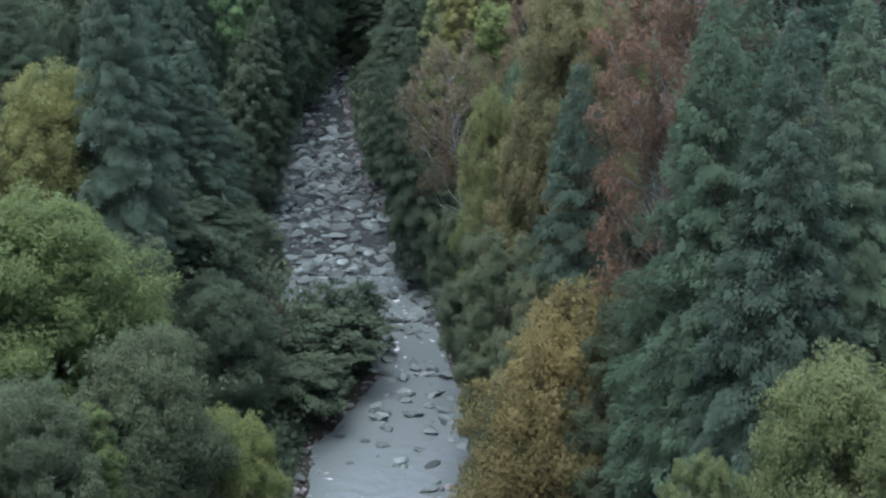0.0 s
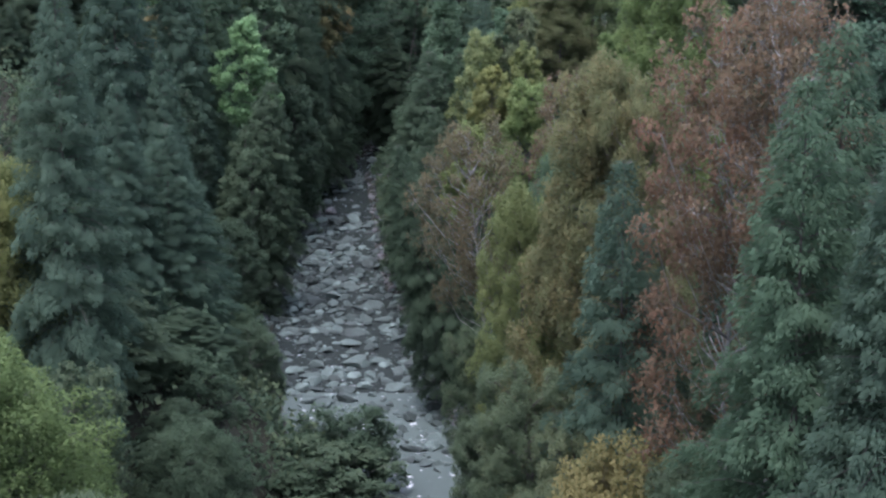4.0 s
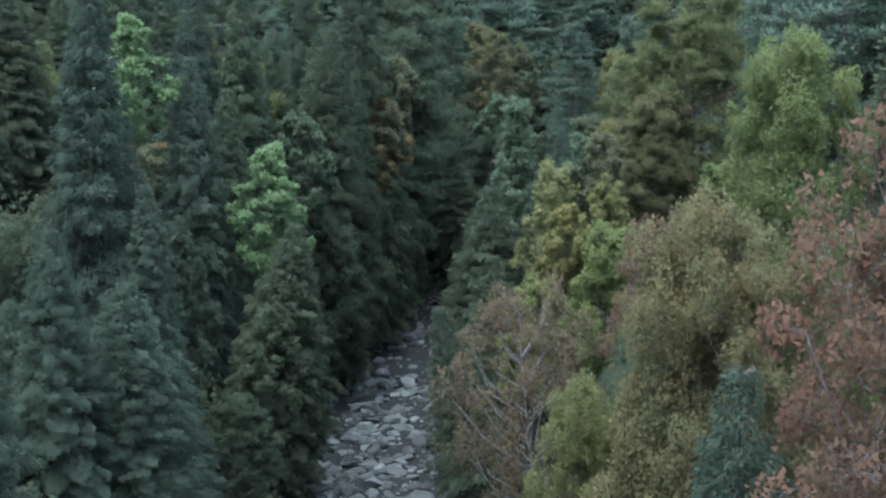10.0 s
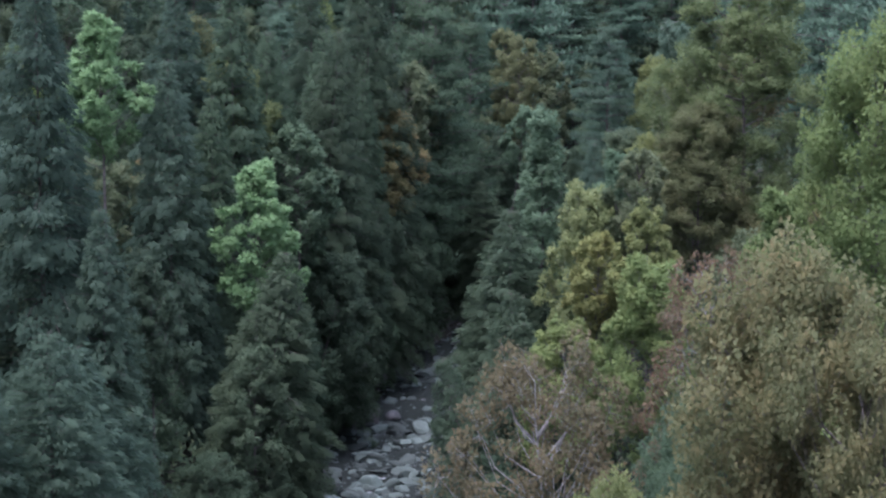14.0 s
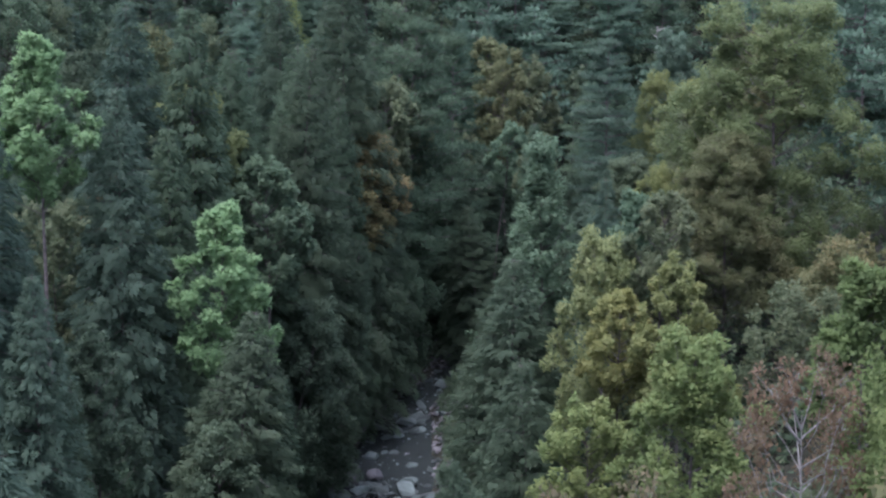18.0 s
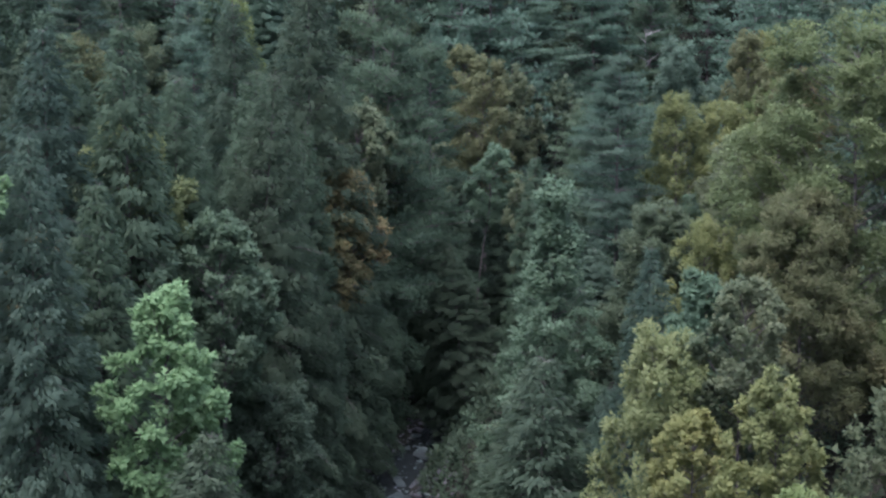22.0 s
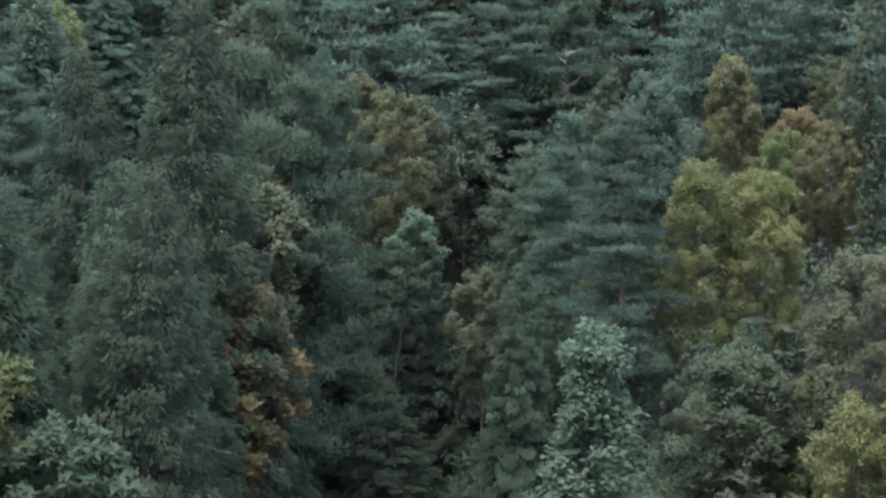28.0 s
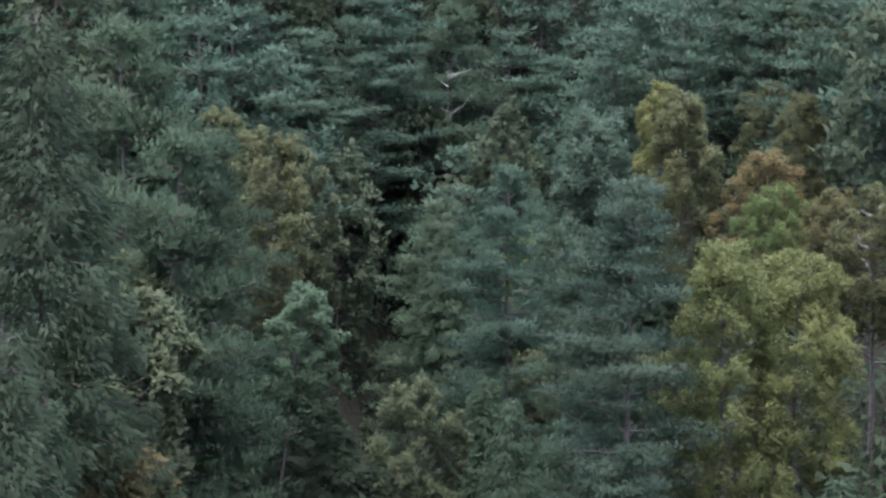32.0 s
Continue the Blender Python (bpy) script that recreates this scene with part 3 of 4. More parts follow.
plant("hemlock", "blue", -19.9, 132.0, 42.9, 8.5)
plant("hemlock", "blue", -25.7, 183.0, 47.8, 10.2)
plant("hemlock", "blue", -20.0, 152.0, 33.8, 6.9)
plant("hemlock", "blue", -19.2, 167.0, 27.3, 9.1)
plant("hemlock", "blue", -17.2, 156.0, 30.2, 9.7)
plant("broadleaf", "dark", -20.6, 190.0, 28.9, 4.7)
plant("broadleaf", "lime", -16.3, 207.0, 34.6, 6.3)
plant("broadleaf", "green", -15.9, 224.0, 36.2, 6.5)
plant("hemlock", "green", -19.4, 230.0, 43.6, 7.7)
plant("broadleaf", "gold", -21.8, 226.0, 42.1, 3.0)
plant("hemlock", "blue", -25.2, 219.0, 47.0, 9.1)
plant("hemlock", "green", -21.4, 214.0, 38.6, 6.5)
plant("broadleaf", "lime", -27.6, 205.0, 45.7, 3.9)
plant("broadleaf", "tan", -9.9, 255.0, 35.8, 4.2)
plant("hemlock", "green", -12.9, 247.0, 39.0, 8.6)
plant("broadleaf", "olive", -9.3, 269.0, 40.5, 5.8)
plant("hemlock", "green", -11.6, 266.0, 43.5, 4.5)
plant("pine", "green", -9.6, 278.0, 50.4, 12.2)
plant("pine", "green", -4.9, 288.0, 44.4, 7.5)
plant("broadleaf", "fresh", 2.1, 298.0, 34.1, 3.3)
plant("broadleaf", "tan", -1.7, 318.0, 43.6, 5.6)
plant("broadleaf", "olive", 4.0, 322.0, 40.6, 7.8)
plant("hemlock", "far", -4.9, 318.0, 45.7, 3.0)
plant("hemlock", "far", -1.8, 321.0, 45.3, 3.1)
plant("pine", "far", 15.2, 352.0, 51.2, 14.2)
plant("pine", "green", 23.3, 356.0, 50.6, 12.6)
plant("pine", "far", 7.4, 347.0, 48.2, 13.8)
plant("broadleaf", "blue", 20.7, 297.0, 44.5, 8.0)
plant("broadleaf", "tan", 28.4, 303.0, 45.2, 6.5)
plant("broadleaf", "tan", 45.6, 330.0, 44.0, 6.1)
plant("broadleaf", "tan", 33.3, 300.0, 41.2, 6.9)
plant("pine", "green", 11.2, 304.0, 38.0, 8.9)
plant("pine", "far", 12.7, 290.0, 41.3, 8.4)
plant("pine", "blue", 11.3, 262.0, 43.9, 7.5)
plant("pine", "green", 12.9, 275.0, 38.9, 5.6)
plant("broadleaf", "gold", 16.3, 264.0, 40.7, 6.4)
plant("broadleaf", "gold", 20.4, 265.0, 39.9, 6.5)
plant("broadleaf", "fresh", 4.8, 235.5, 36.9, 10.0, POINTED)
plant("broadleaf", "gold", 15.4, 241.0, 32.6, 6.9)
plant("broadleaf", "pale", 21.4, 218.0, 47.9, 13.1, FINE[:2])
plant("broadleaf", "gold", 18.0, 225.0, 41.8, 6.3)
plant("broadleaf", "tan", 17.6, 214.0, 38.3, 9.3, FINE[:2])
plant("broadleaf", "pale", 8.9, 201.0, 33.4, 7.0)
plant("broadleaf", "gold", 12.6, 193.0, 32.8, 5.5)
plant("broadleaf", "gold", 9.3, 196.0, 30.5, 4.0)
plant("broadleaf", "lemon", 12.8, 182.0, 30.7, 8.1)
plant("broadleaf", "lemon", 7.2, 186.0, 26.2, 6.1)
plant("broadleaf", "rust", 14.0, 155.0, 35.0, 6.6)
plant("broadleaf", "lemon", 18.3, 168.0, 36.4, 4.1)
plant("broadleaf", "lemon", 21.0, 154.0, 44.9, 10.5)
plant("broadleaf", "olive", 12.3, 209.0, 34.1, 4.1)
plant("broadleaf", "olive", 12.8, 240.0, 34.4, 9.8)
plant("broadleaf", "olive", 11.9, 245.0, 34.0, 3.9)
plant("broadleaf", "rust", 18.2, 108.0, 44.2, 7.0)
plant("broadleaf", "rust", 19.8, 105.0, 45.0, 6.7)
plant("broadleaf", "tan", 13.9, 128.0, 38.7, 10.0)
plant("broadleaf", "tan", 15.6, 124.0, 37.7, 4.2)
plant("broadleaf", "green", 12.6, 138.0, 31.6, 3.4)
plant("broadleaf", "green", 12.4, 147.0, 29.7, 4.4)
plant("hemlock", "blue", 13.5, 112.0, 35.0, 8.5)
plant("broadleaf", "gold", 8.9, 135.5, 29.4, 5.0)
plant("broadleaf", "olive", 5.5, 141.0, 18.7, 5.4)
plant("broadleaf", "bare", 5.6, 147.0, 32.2, 7.3)
plant("hemlock", "dark", 2.8, 214.0, 28.2, 9.9)
plant("hemlock", "fresh", 20.9, 97.0, 43.4, 10.8)
plant("hemlock", "blue", 21.5, 88.0, 41.5, 6.0)
plant("broadleaf", "amber", 8.0, 120.0, 14.1, 4.5)
plant("broadleaf", "amber", 13.0, 107.0, 20.3, 13.5)
plant("hemlock", "fresh", 19.8, 91.0, 25.8, 8.1)
plant("broadleaf", "pale", 22.8, 80.0, 24.9, 9.2)
plant("broadleaf", "pale", 15.9, 78.0, 21.0, 4.4)
plant("broadleaf", "lemon", -22.4, 112.0, 25.5, 14.9)
plant("broadleaf", "olive", 8.5, 119.0, 14.7, 7.4)
plant("broadleaf", "olive", 10.3, 111.0, 16.8, 8.4)
plant("broadleaf", "olive", 15.8, 103.0, 22.0, 7.8)
plant("broadleaf", "olive", -19.9, 92.0, 19.5, 8.2)
plant("hemlock", "green", -29.3, 140.0, 36.5, 9.9)
plant("hemlock", "fresh", 18.4, 92.0, 41.8, 9.2)
plant("broadleaf", "olive", -18.3, 124.0, 20.0, 7.1)
plant("broadleaf", "gold", -25.8, 134.0, 30.6, 10.1)
plant("broadleaf", "dark", -11.8, 129.0, 14.6, 8.3)
plant("broadleaf", "lemon", -16.7, 95.0, 17.5, 4.3)
plant("broadleaf", "lemon", -10.1, 108.0, 11.8, 7.5)
plant("broadleaf", "olive", -14.9, 104.0, 18.6, 10.7)
plant("broadleaf", "dark", -3.6, 152.0, 8.2, 10.3)
plant("broadleaf", "dark", -15.0, 197.0, 21.9, 6.7)
plant("broadleaf", "dark", -16.0, 186.0, 16.5, 5.8)
plant("broadleaf", "dark", -12.0, 228.0, 24.5, 9.3)
plant("hemlock", "dark", -0.0, 172.0, 26.7, 7.2)
plant("hemlock", "dark", 3.6, 190.0, 27.0, 8.0)
plant("hemlock", "dark", -12.9, 200.0, 28.2, 9.2)
plant("hemlock", "dark", -14.5, 262.0, 41.5, 11.0)
plant("pine", "green", -7.1, 268.0, 45.9, 7.8)
plant("broadleaf", "tan", 0.6, 310.0, 42.5, 7.2)
plant("hemlock", "dark", -3.4, 286.0, 27.0, 7.0)
plant("hemlock", "dark", -2.0, 303.0, 30.0, 7.5)
plant("broadleaf", "olive", -4.5, 308.0, 33.0, 6.0)
plant("hemlock", "dark", -6.0, 296.0, 31.0, 7.5)
plant("broadleaf", "olive", 21.0, 203.0, 29.0, 8.0)
plant("broadleaf", "tan", 25.0, 209.0, 31.5, 8.0)
plant("broadleaf", "olive", 18.5, 174.0, 25.0, 7.5)
plant("broadleaf", "lemon", 21.5, 181.0, 29.0, 7.0)
plant("hemlock", "dark", 3.4, 300.0, 23.9, 9.0)
plant("hemlock", "dark", -2.8, 276.0, 26.0, 7.6)
plant("hemlock", "dark", -9.1, 262.0, 30.1, 7.1)
plant("hemlock", "dark", -15.0, 246.0, 27.5, 8.0)
plant("hemlock", "green", -13.5, 214.0, 21.0, 7.5)
plant("hemlock", "dark", -9.6, 238.0, 28.2, 9.0)
plant("hemlock", "blue", -23.5, 208.0, 41.7, 8.6)
plant("hemlock", "blue", -21.0, 180.0, 33.4, 5.7)
plant("hemlock", "green", -21.1, 222.0, 47.0, 6.6)
plant("hemlock", "dark", -17.9, 246.0, 48.4, 7.8)
plant("hemlock", "green", -19.8, 232.0, 43.7, 5.4)
plant("hemlock", "green", -15.4, 238.0, 43.8, 7.0)
plant("hemlock", "dark", -13.1, 252.0, 51.1, 4.9)
plant("hemlock", "dark", -13.4, 234.0, 43.9, 3.3)
plant("broadleaf", "olive", -9.7, 262.0, 40.6, 3.0)
plant("broadleaf", "tan", -10.6, 252.0, 36.2, 2.2)
plant("hemlock", "green", 11.2, 300.0, 36.9, 7.3)
plant("broadleaf", "olive", 4.5, 275.0, 32.9, 4.5)
plant("hemlock", "green", 4.2, 255.0, 36.2, 3.9)
plant("broadleaf", "olive", 24.6, 338.0, 42.4, 5.9)
plant("pine", "far", 19.8, 300.0, 41.9, 7.0)
plant("broadleaf", "gold", 33.0, 322.0, 44.7, 4.9)
plant("broadleaf", "tan", 43.2, 318.0, 43.9, 5.7)
plant("broadleaf", "lemon", 27.7, 286.0, 40.7, 4.3)
plant("broadleaf", "tan", 29.8, 282.0, 40.8, 4.1)
plant("broadleaf", "tan", 25.7, 268.0, 42.7, 4.0)
plant("broadleaf", "fresh", 10.8, 205.0, 35.5, 3.3)
plant("broadleaf", "olive", 12.3, 200.0, 36.0, 3.2)
plant("hemlock", "blue", 9.2, 214.0, 35.0, 4.2)
plant("broadleaf", "dark", -6.4, 150.0, 5.0, 9.7)
plant("broadleaf", "olive", 8.3, 122.0, 21.3, 7.8)
plant("broadleaf", "olive", 6.1, 129.0, 16.2, 6.1)
plant("broadleaf", "olive", 11.0, 112.0, 21.0, 7.1)
plant("hemlock", "dark", 3.3, 314.0, 25.8, 8.5)
plant("broadleaf", "dark", -12.1, 238.0, 19.2, 6.9)
plant("broadleaf", "dark", -10.4, 244.0, 13.9, 5.3)
plant("broadleaf", "dark", -5.0, 146.0, 7.1, 12.0)
plant("broadleaf", "dark", -7.1, 137.0, 5.9, 10.8)
plant("broadleaf", "dark", -1.6, 152.0, 6.8, 6.7)
plant("broadleaf", "dark", -8.2, 139.0, 2.7, 8.2)
plant("broadleaf", "olive", -10.6, 134.0, 7.9, 7.8)
plant("broadleaf", "olive", 18.0, 238.0, 39.5, 6.6)
plant("broadleaf", "gold", 14.0, 228.0, 34.9, 5.4)
plant("hemlock", "green", 15.8, 250.0, 33.8, 5.9)
plant("hemlock", "fresh", 26.1, 92.0, 41.6, 8.5)
plant("hemlock", "blue", 30.9, 104.0, 34.7, 9.0)
plant("hemlock", "dark", -19.0, 141.0, 22.0, 8.0)
plant("hemlock", "dark", -15.0, 148.0, 17.5, 7.0)
plant("hemlock", "dark", -14.0, 137.0, 14.0, 6.5)
plant("broadleaf", "dark", -13.3, 143.0, 15.4, 6.2)
plant("broadleaf", "dark", -11.7, 162.0, 12.6, 6.4)
plant("hemlock", "dark", 3.0, 205.0, 30.7, 10.5)


# the wood between them: lower than its neighbours near the water, free-growing behind
KNOWN = np.array(PLANTED)


def canopy(x, y):
    d2 = (KNOWN[:, 0] - x) ** 2 + ((KNOWN[:, 1] - y) * 0.6) ** 2 + 4
    w = d2 ** -1.5
    return float((KNOWN[:, 2] * w).sum() / w.sum()), math.sqrt(float(d2.min()))


fill = random.Random(9)
placed = [(p[0], p[1], p[3]) for p in PLANTED]
counts = {"hemlock": sum(1 for o in scene.objects if o.name.startswith("hemlock_tree")), "broadleaf": sum(1 for o in scene.objects if o.name.startswith("broadleaf_tree"))}
row = 80.0
while row < 332:
    reach = min(10 + 0.26 * row, 62) if row < 330 else 62
    step = 6.3 if row > 84 else 8.0
    col = -reach
    while col < reach + max(0, row - 240) * 0.42:
        x, y = col + fill.uniform(-2.0, 2.0), row + fill.uniform(-2.0, 2.0)
        d = float(outside(x, y))
        col += step * (1.0 if d < 26 or row > 330 else 1.3)
        if d < (1.5 if y < 180 else 5.0) or (245 < y < 305 and -9 < x < 4) or d > (25 if y < (215 if x < 0 else 160) else (34 if y < 255 else 46)) or any((x - a) ** 2 + (y - b) ** 2 < (1.5 + 0.27 * w) ** 2 for a, b, w in placed):
            continue
        foot = float(ground_height(np.array(x), np.array(y)))
        env, near = canopy(x, y)
        grown = fill.uniform(14, 22) if d > 7 else fill.uniform(6, 14)
        top = min(foot + grown, env - (fill.uniform(7.0, 14.0) if near < 11 else fill.uniform(2.0, 6.0))) if near < 20 else foot + grown
        if row < 78:
            top = min(top, 13 + 0.05 * row)
        if 240 < y < 298 and -6 < x < 6:
            top = min(top, 48 - 0.2424 * (y - 140))
        tall = top - foot
        if tall < 4.5:
            continue
        conifer = fill.random() < (0.72 if x < (0 if y < 320 else 30) else 0.4)
        kind = "hemlock" if conifer else "broadleaf"
        if counts[kind] >= 295:
            continue
        # past y 275 some conifers take the paler leaf with haze in its colour
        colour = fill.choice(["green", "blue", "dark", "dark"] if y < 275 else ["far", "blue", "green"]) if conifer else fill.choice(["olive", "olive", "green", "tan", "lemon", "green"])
        if tall < 9:
            pool = HEMLOCKS[5:] if conifer else SMALL
            width = tall * fill.uniform(0.5, 0.8)
        else:
            close = 96 < y < 165 or 222 < y < 268
            if conifer:
                pool = HEMLOCKS[5:] if tall < 17 else (HEMLOCKS[:5] if close or (268 < y < 318 and -14 < x < 40) else FAR_HEMLOCKS)
            else:
                pool = BROADLEAVES[0][1] if close else FAR_BROADLEAVES
            width = tall * (fill.uniform(0.38, 0.5) if conifer else fill.uniform(0.44, 0.56))
        if y < 200 and x > 24:
            pool = WOOD_HEMLOCKS if conifer else WOOD_BROADLEAVES
        if conifer and y > 275 and tall > 15 and fill.random() < 0.5:
            kind, pool = "pine", PINES
        plant(kind, colour, x, y, top, width, pool)
        placed.append((x, y, width))
        counts["hemlock" if conifer else "broadleaf"] += 1
    row += step * 0.92


def far_woods(name, label, kinds, colour, spots):
    """Woods on the far hillside, past counting: trunks and crowns joined."""
    tv, tf, cv, cf, cn = [], [], [], [], []
    nt = nc = 0
    rng = np.random.default_rng(77)
    for x, y, tall in spots:
        natural, wide, (trunk, crown) = kinds[rng.integers(len(kinds))]
        a = rng.uniform(0, 6.28)
        k = tall * rng.uniform(0.42, 0.52) / wide
        m = np.array([[math.cos(a), -math.sin(a), 0], [math.sin(a), math.cos(a), 0], [0, 0, 1]])
        foot = np.array([x, y, float(ground_height(np.array(x), np.array(y)))])
        for me, vs, fs, start in ((trunk, tv, tf, nt), (crown, cv, cf, nc)):
            co = np.empty(len(me.vertices) * 3, dtype=np.float32)
            me.vertices.foreach_get("co", co)
            vs.append((co.reshape(-1, 3) * np.array([k, k, tall / natural])) @ m.T + foot)
            idx = np.empty(len(me.loops), dtype=np.int32)
            me.loops.foreach_get("vertex_index", idx)
            fs.append(idx.reshape(len(me.polygons), -1) + start)
        no = np.empty(len(crown.loops) * 3, dtype=np.float32)
        crown.corner_normals.foreach_get("vector", no)
        cn.append(no.reshape(-1, 3) @ m.T)
        nt += len(trunk.vertices)
        nc += len(crown.vertices)
    crown = mesh_from("crown", np.concatenate(cv), np.concatenate(cf), LEAF[colour], True)
    shade(crown, np.concatenate(cn))
    root = tagged(new(name), label, "woods", kind="stuff")
    for part_name, me in (("trunk", mesh_from("trunk", np.concatenate(tv), np.concatenate(tf), BARK)), ("crown", crown)):
        ob = tagged(new(part_name, me), kind="stuff")
        ob.parent = root


spots = {"pine": [], "mixed": []}
for row in np.arange(160, 400, 7.4):
    for col in np.arange(-78, 48 + max(0, row - 240) * 0.5, 7.4):
        x, y = float(col + fill.uniform(-2.2, 2.2)), float(row + fill.uniform(-2.2, 2.2))
        d = outside(x, y)
        if row < 334 and not (36 < d < 54) or abs(x) > 14 + 0.27 * row:
            continue
        if d > 1.5 and all((x - a) ** 2 + (y - b) ** 2 > (1.5 + 0.2 * w) ** 2 for a, b, w in placed):
            spots["pine" if fill.random() < 0.7 else "mixed"].append((x, y, fill.uniform(17, 25)))
# crowns here carry the painted haze of distance
far_woods("far_conifer_woods", "blue-green conifer woods on the far hillside, paled by painted haze", FAR_PINES, "far", spots["pine"])
far_woods("far_broadleaf_woods", "olive broadleaf woods on the far hillside", WOOD_BROADLEAVES, "olive", spots["mixed"])
outer = []
for row in np.arange(-45, 440, 9.0):
    for col in np.arange(-85, 130, 9.0):
        x, y = float(col + fill.uniform(-3, 3)), float(row + fill.uniform(-3, 3))
        d = outside(x, y)
        if d < 2 or d > 75 or (y > 30 and abs(x) < 24 + 0.28 * max(0, y - 60)) or (y > 84 and d < 56):
            continue
        outer.append((x, y, fill.uniform(13, 19)))
far_woods("outer_conifer_woods", "dark green conifer woods covering the outer valley slopes", OUTER_HEMLOCKS, "green", outer)


# ---- rocks of the stream ----
def boulder_mesh(seed, detail, flat):
    rng = random.Random(seed)
    bm = bmesh.new()
    bmesh.ops.create_icosphere(bm, subdivisions=detail, radius=0.5)
    cuts = [(Vector((rng.gauss(0, 1), rng.gauss(0, 1), rng.gauss(0, 0.7))).normalized(), rng.uniform(0.2, 0.37)) for _ in range(10)]
    off = Vector((rng.uniform(0, 50), rng.uniform(0, 50), rng.uniform(0, 50)))
    for v in bm.verts:
        for n, lim in cuts:
            over = v.co.dot(n) - lim
            if over > 0:
                v.co -= n * over * 0.98
        v.co *= 1 + 0.07 * noise.noise(v.co * 3.2 + off)
        v.co.z *= flat
    me = bpy.data.meshes.new("boulder")
    bm.to_mesh(me)
    bm.free()
    me.materials.append(ROCK)
    return me


BOULDERS = [boulder_mesh(100 + k, 3, 0.5 + 0.06 * (k % 4)) for k in range(10)]


def boulder(x, y, size, height=None, turn=None, mat=None, sink=0.25, tilt=8):
    me = pick.choice(BOULDERS)
    ob = new("boulder", me)
    if mat:
        ob.material_slots[0].link = "OBJECT"
        ob.material_slots[0].material = mat
    z = max(float(ground_height(np.array(x), np.array(y))), float(level(y)) - 0.3)
    sz = (height / 0.62) if height else size * pick.uniform(0.45, 0.85)
    ob.matrix_basis = Matrix.LocRotScale((x, y, z + sz * 0.3 - sink * sz * 0.6), Euler((radians(pick.uniform(-tilt, tilt)), radians(pick.uniform(-tilt, tilt)), turn if turn is not None else pick.uniform(0, 6.28))),
                                         (size, size * pick.uniform(0.6, 0.9), sz))
    where = "half sunk in the stream" if outside(x, y) < 0 else "on the stream bank"
    tagged(ob, ("dark wet" if mat else "pale grey weathered") + " boulder " + where, "boulder", "boulders of the stream")
    return ob


boulder(-11.6, 229.0, 2.0)
boulder(-13.0, 221.8, 2.5)
boulder(-9.5, 221.1, 3.2)
boulder(-10.3, 219.2, 2.4)
boulder(-10.9, 213.8, 1.6)
boulder(-9.3, 212.3, 1.6)
boulder(-10.3, 210.7, 1.5)
boulder(-7.5, 209.8, 2.0)
boulder(-5.6, 222.2, 2.2)
boulder(-6.6, 239.5, 2.6)
boulder(-11.9, 235.8, 2.0)
boulder(-9.1, 231.1, 1.8)
boulder(-6.7, 217.0, 1.5)
boulder(-3.8, 220.6, 1.4)
boulder(-7.5, 225.8, 1.2)
boulder(-13.6, 237.0, 3.4, height=3.6, mat=DARK_ROCK)
boulder(-11.4, 239.7, 3.0, height=2.2, mat=DARK_ROCK)
boulder(-9.4, 240.9, 2.4, height=1.6, mat=DARK_ROCK)
boulder(-6.9, 263.6, 2.0)
boulder(-7.4, 259.4, 2.0)
boulder(-8.4, 253.6, 1.7)
boulder(-10.8, 260.2, 1.3)
boulder(-10.3, 246.8, 2.2)
boulder(-4.1, 278.2, 2.2)
boulder(-5.1, 280.4, 1.6)
boulder(-6.6, 244.6, 1.5)
boulder(-12.1, 253.1, 2.6, height=2.0, mat=DARK_ROCK)
boulder(-3.9, 183.8, 3.4)
boulder(-5.1, 180.2, 2.0)
boulder(-2.3, 188.7, 2.0)
boulder(-2.8, 177.7, 2.6)
boulder(-6.3, 173.1, 2.4)
boulder(-2.1, 171.5, 2.6)
boulder(-8.3, 178.6, 1.6)
boulder(-1.0, 183.5, 1.8)
boulder(0.5, 181.8, 2.0)
boulder(-11.0, 228.2, 2.0)
boulder(-10.8, 219.2, 2.2)
boulder(-8.4, 219.2, 2.2)
boulder(-10.0, 210.9, 1.5)
boulder(-9.0, 213.4, 1.4)
boulder(-0.6, 195.2, 1.8)
boulder(-3.5, 201.2, 1.5)
boulder(1.5, 186.9, 1.6)
boulder(-8.4, 200.2, 1.5)
boulder(2.4, 182.1, 1.6)
boulder(-9.6, 182.2, 1.7)
boulder(-3.4, 135.8, 2.0)
boulder(-1.2, 134.6, 1.5)
boulder(2.4, 143.3, 1.6)
boulder(-0.5, 139.4, 1.5)
boulder(3.1, 151.6, 1.6)
boulder(4.9, 150.2, 2.0)
boulder(3.3, 140.1, 2.0)
boulder(0.9, 137.0, 1.4)
boulder(4.3, 136.4, 2.0)
boulder(5.5, 139.4, 1.4)
boulder(2.0, 129.6, 1.3)
boulder(-0.1, 131.8, 1.0)
boulder(6.4, 143.9, 1.8)
boulder(7.3, 138.7, 1.6)
boulder(3.2, 132.9, 1.6)
boulder(9.1, 131.6, 2.2, mat=DARK_ROCK)
boulder(9.6, 128.0, 2.4, mat=DARK_ROCK)
boulder(8.4, 133.9, 2.0, mat=DARK_ROCK)
boulder(7.4, 128.6, 2.2, mat=DARK_ROCK)
boulder(5.7, 125.5, 2.0, mat=DARK_ROCK)
boulder(-5.0, 128.7, 1.0)
boulder(1.5, 145.5, 1.2)
boulder(5.5, 145.4, 1.5)
boulder(1.8, 307.4, 2.2)
boulder(3.7, 306.1, 2.0)
boulder(0.7, 296.7, 1.6)
boulder(-1.7, 284.1, 1.8, mat=DARK_ROCK)
boulder(3.9, 298.4, 1.8, mat=DARK_ROCK)


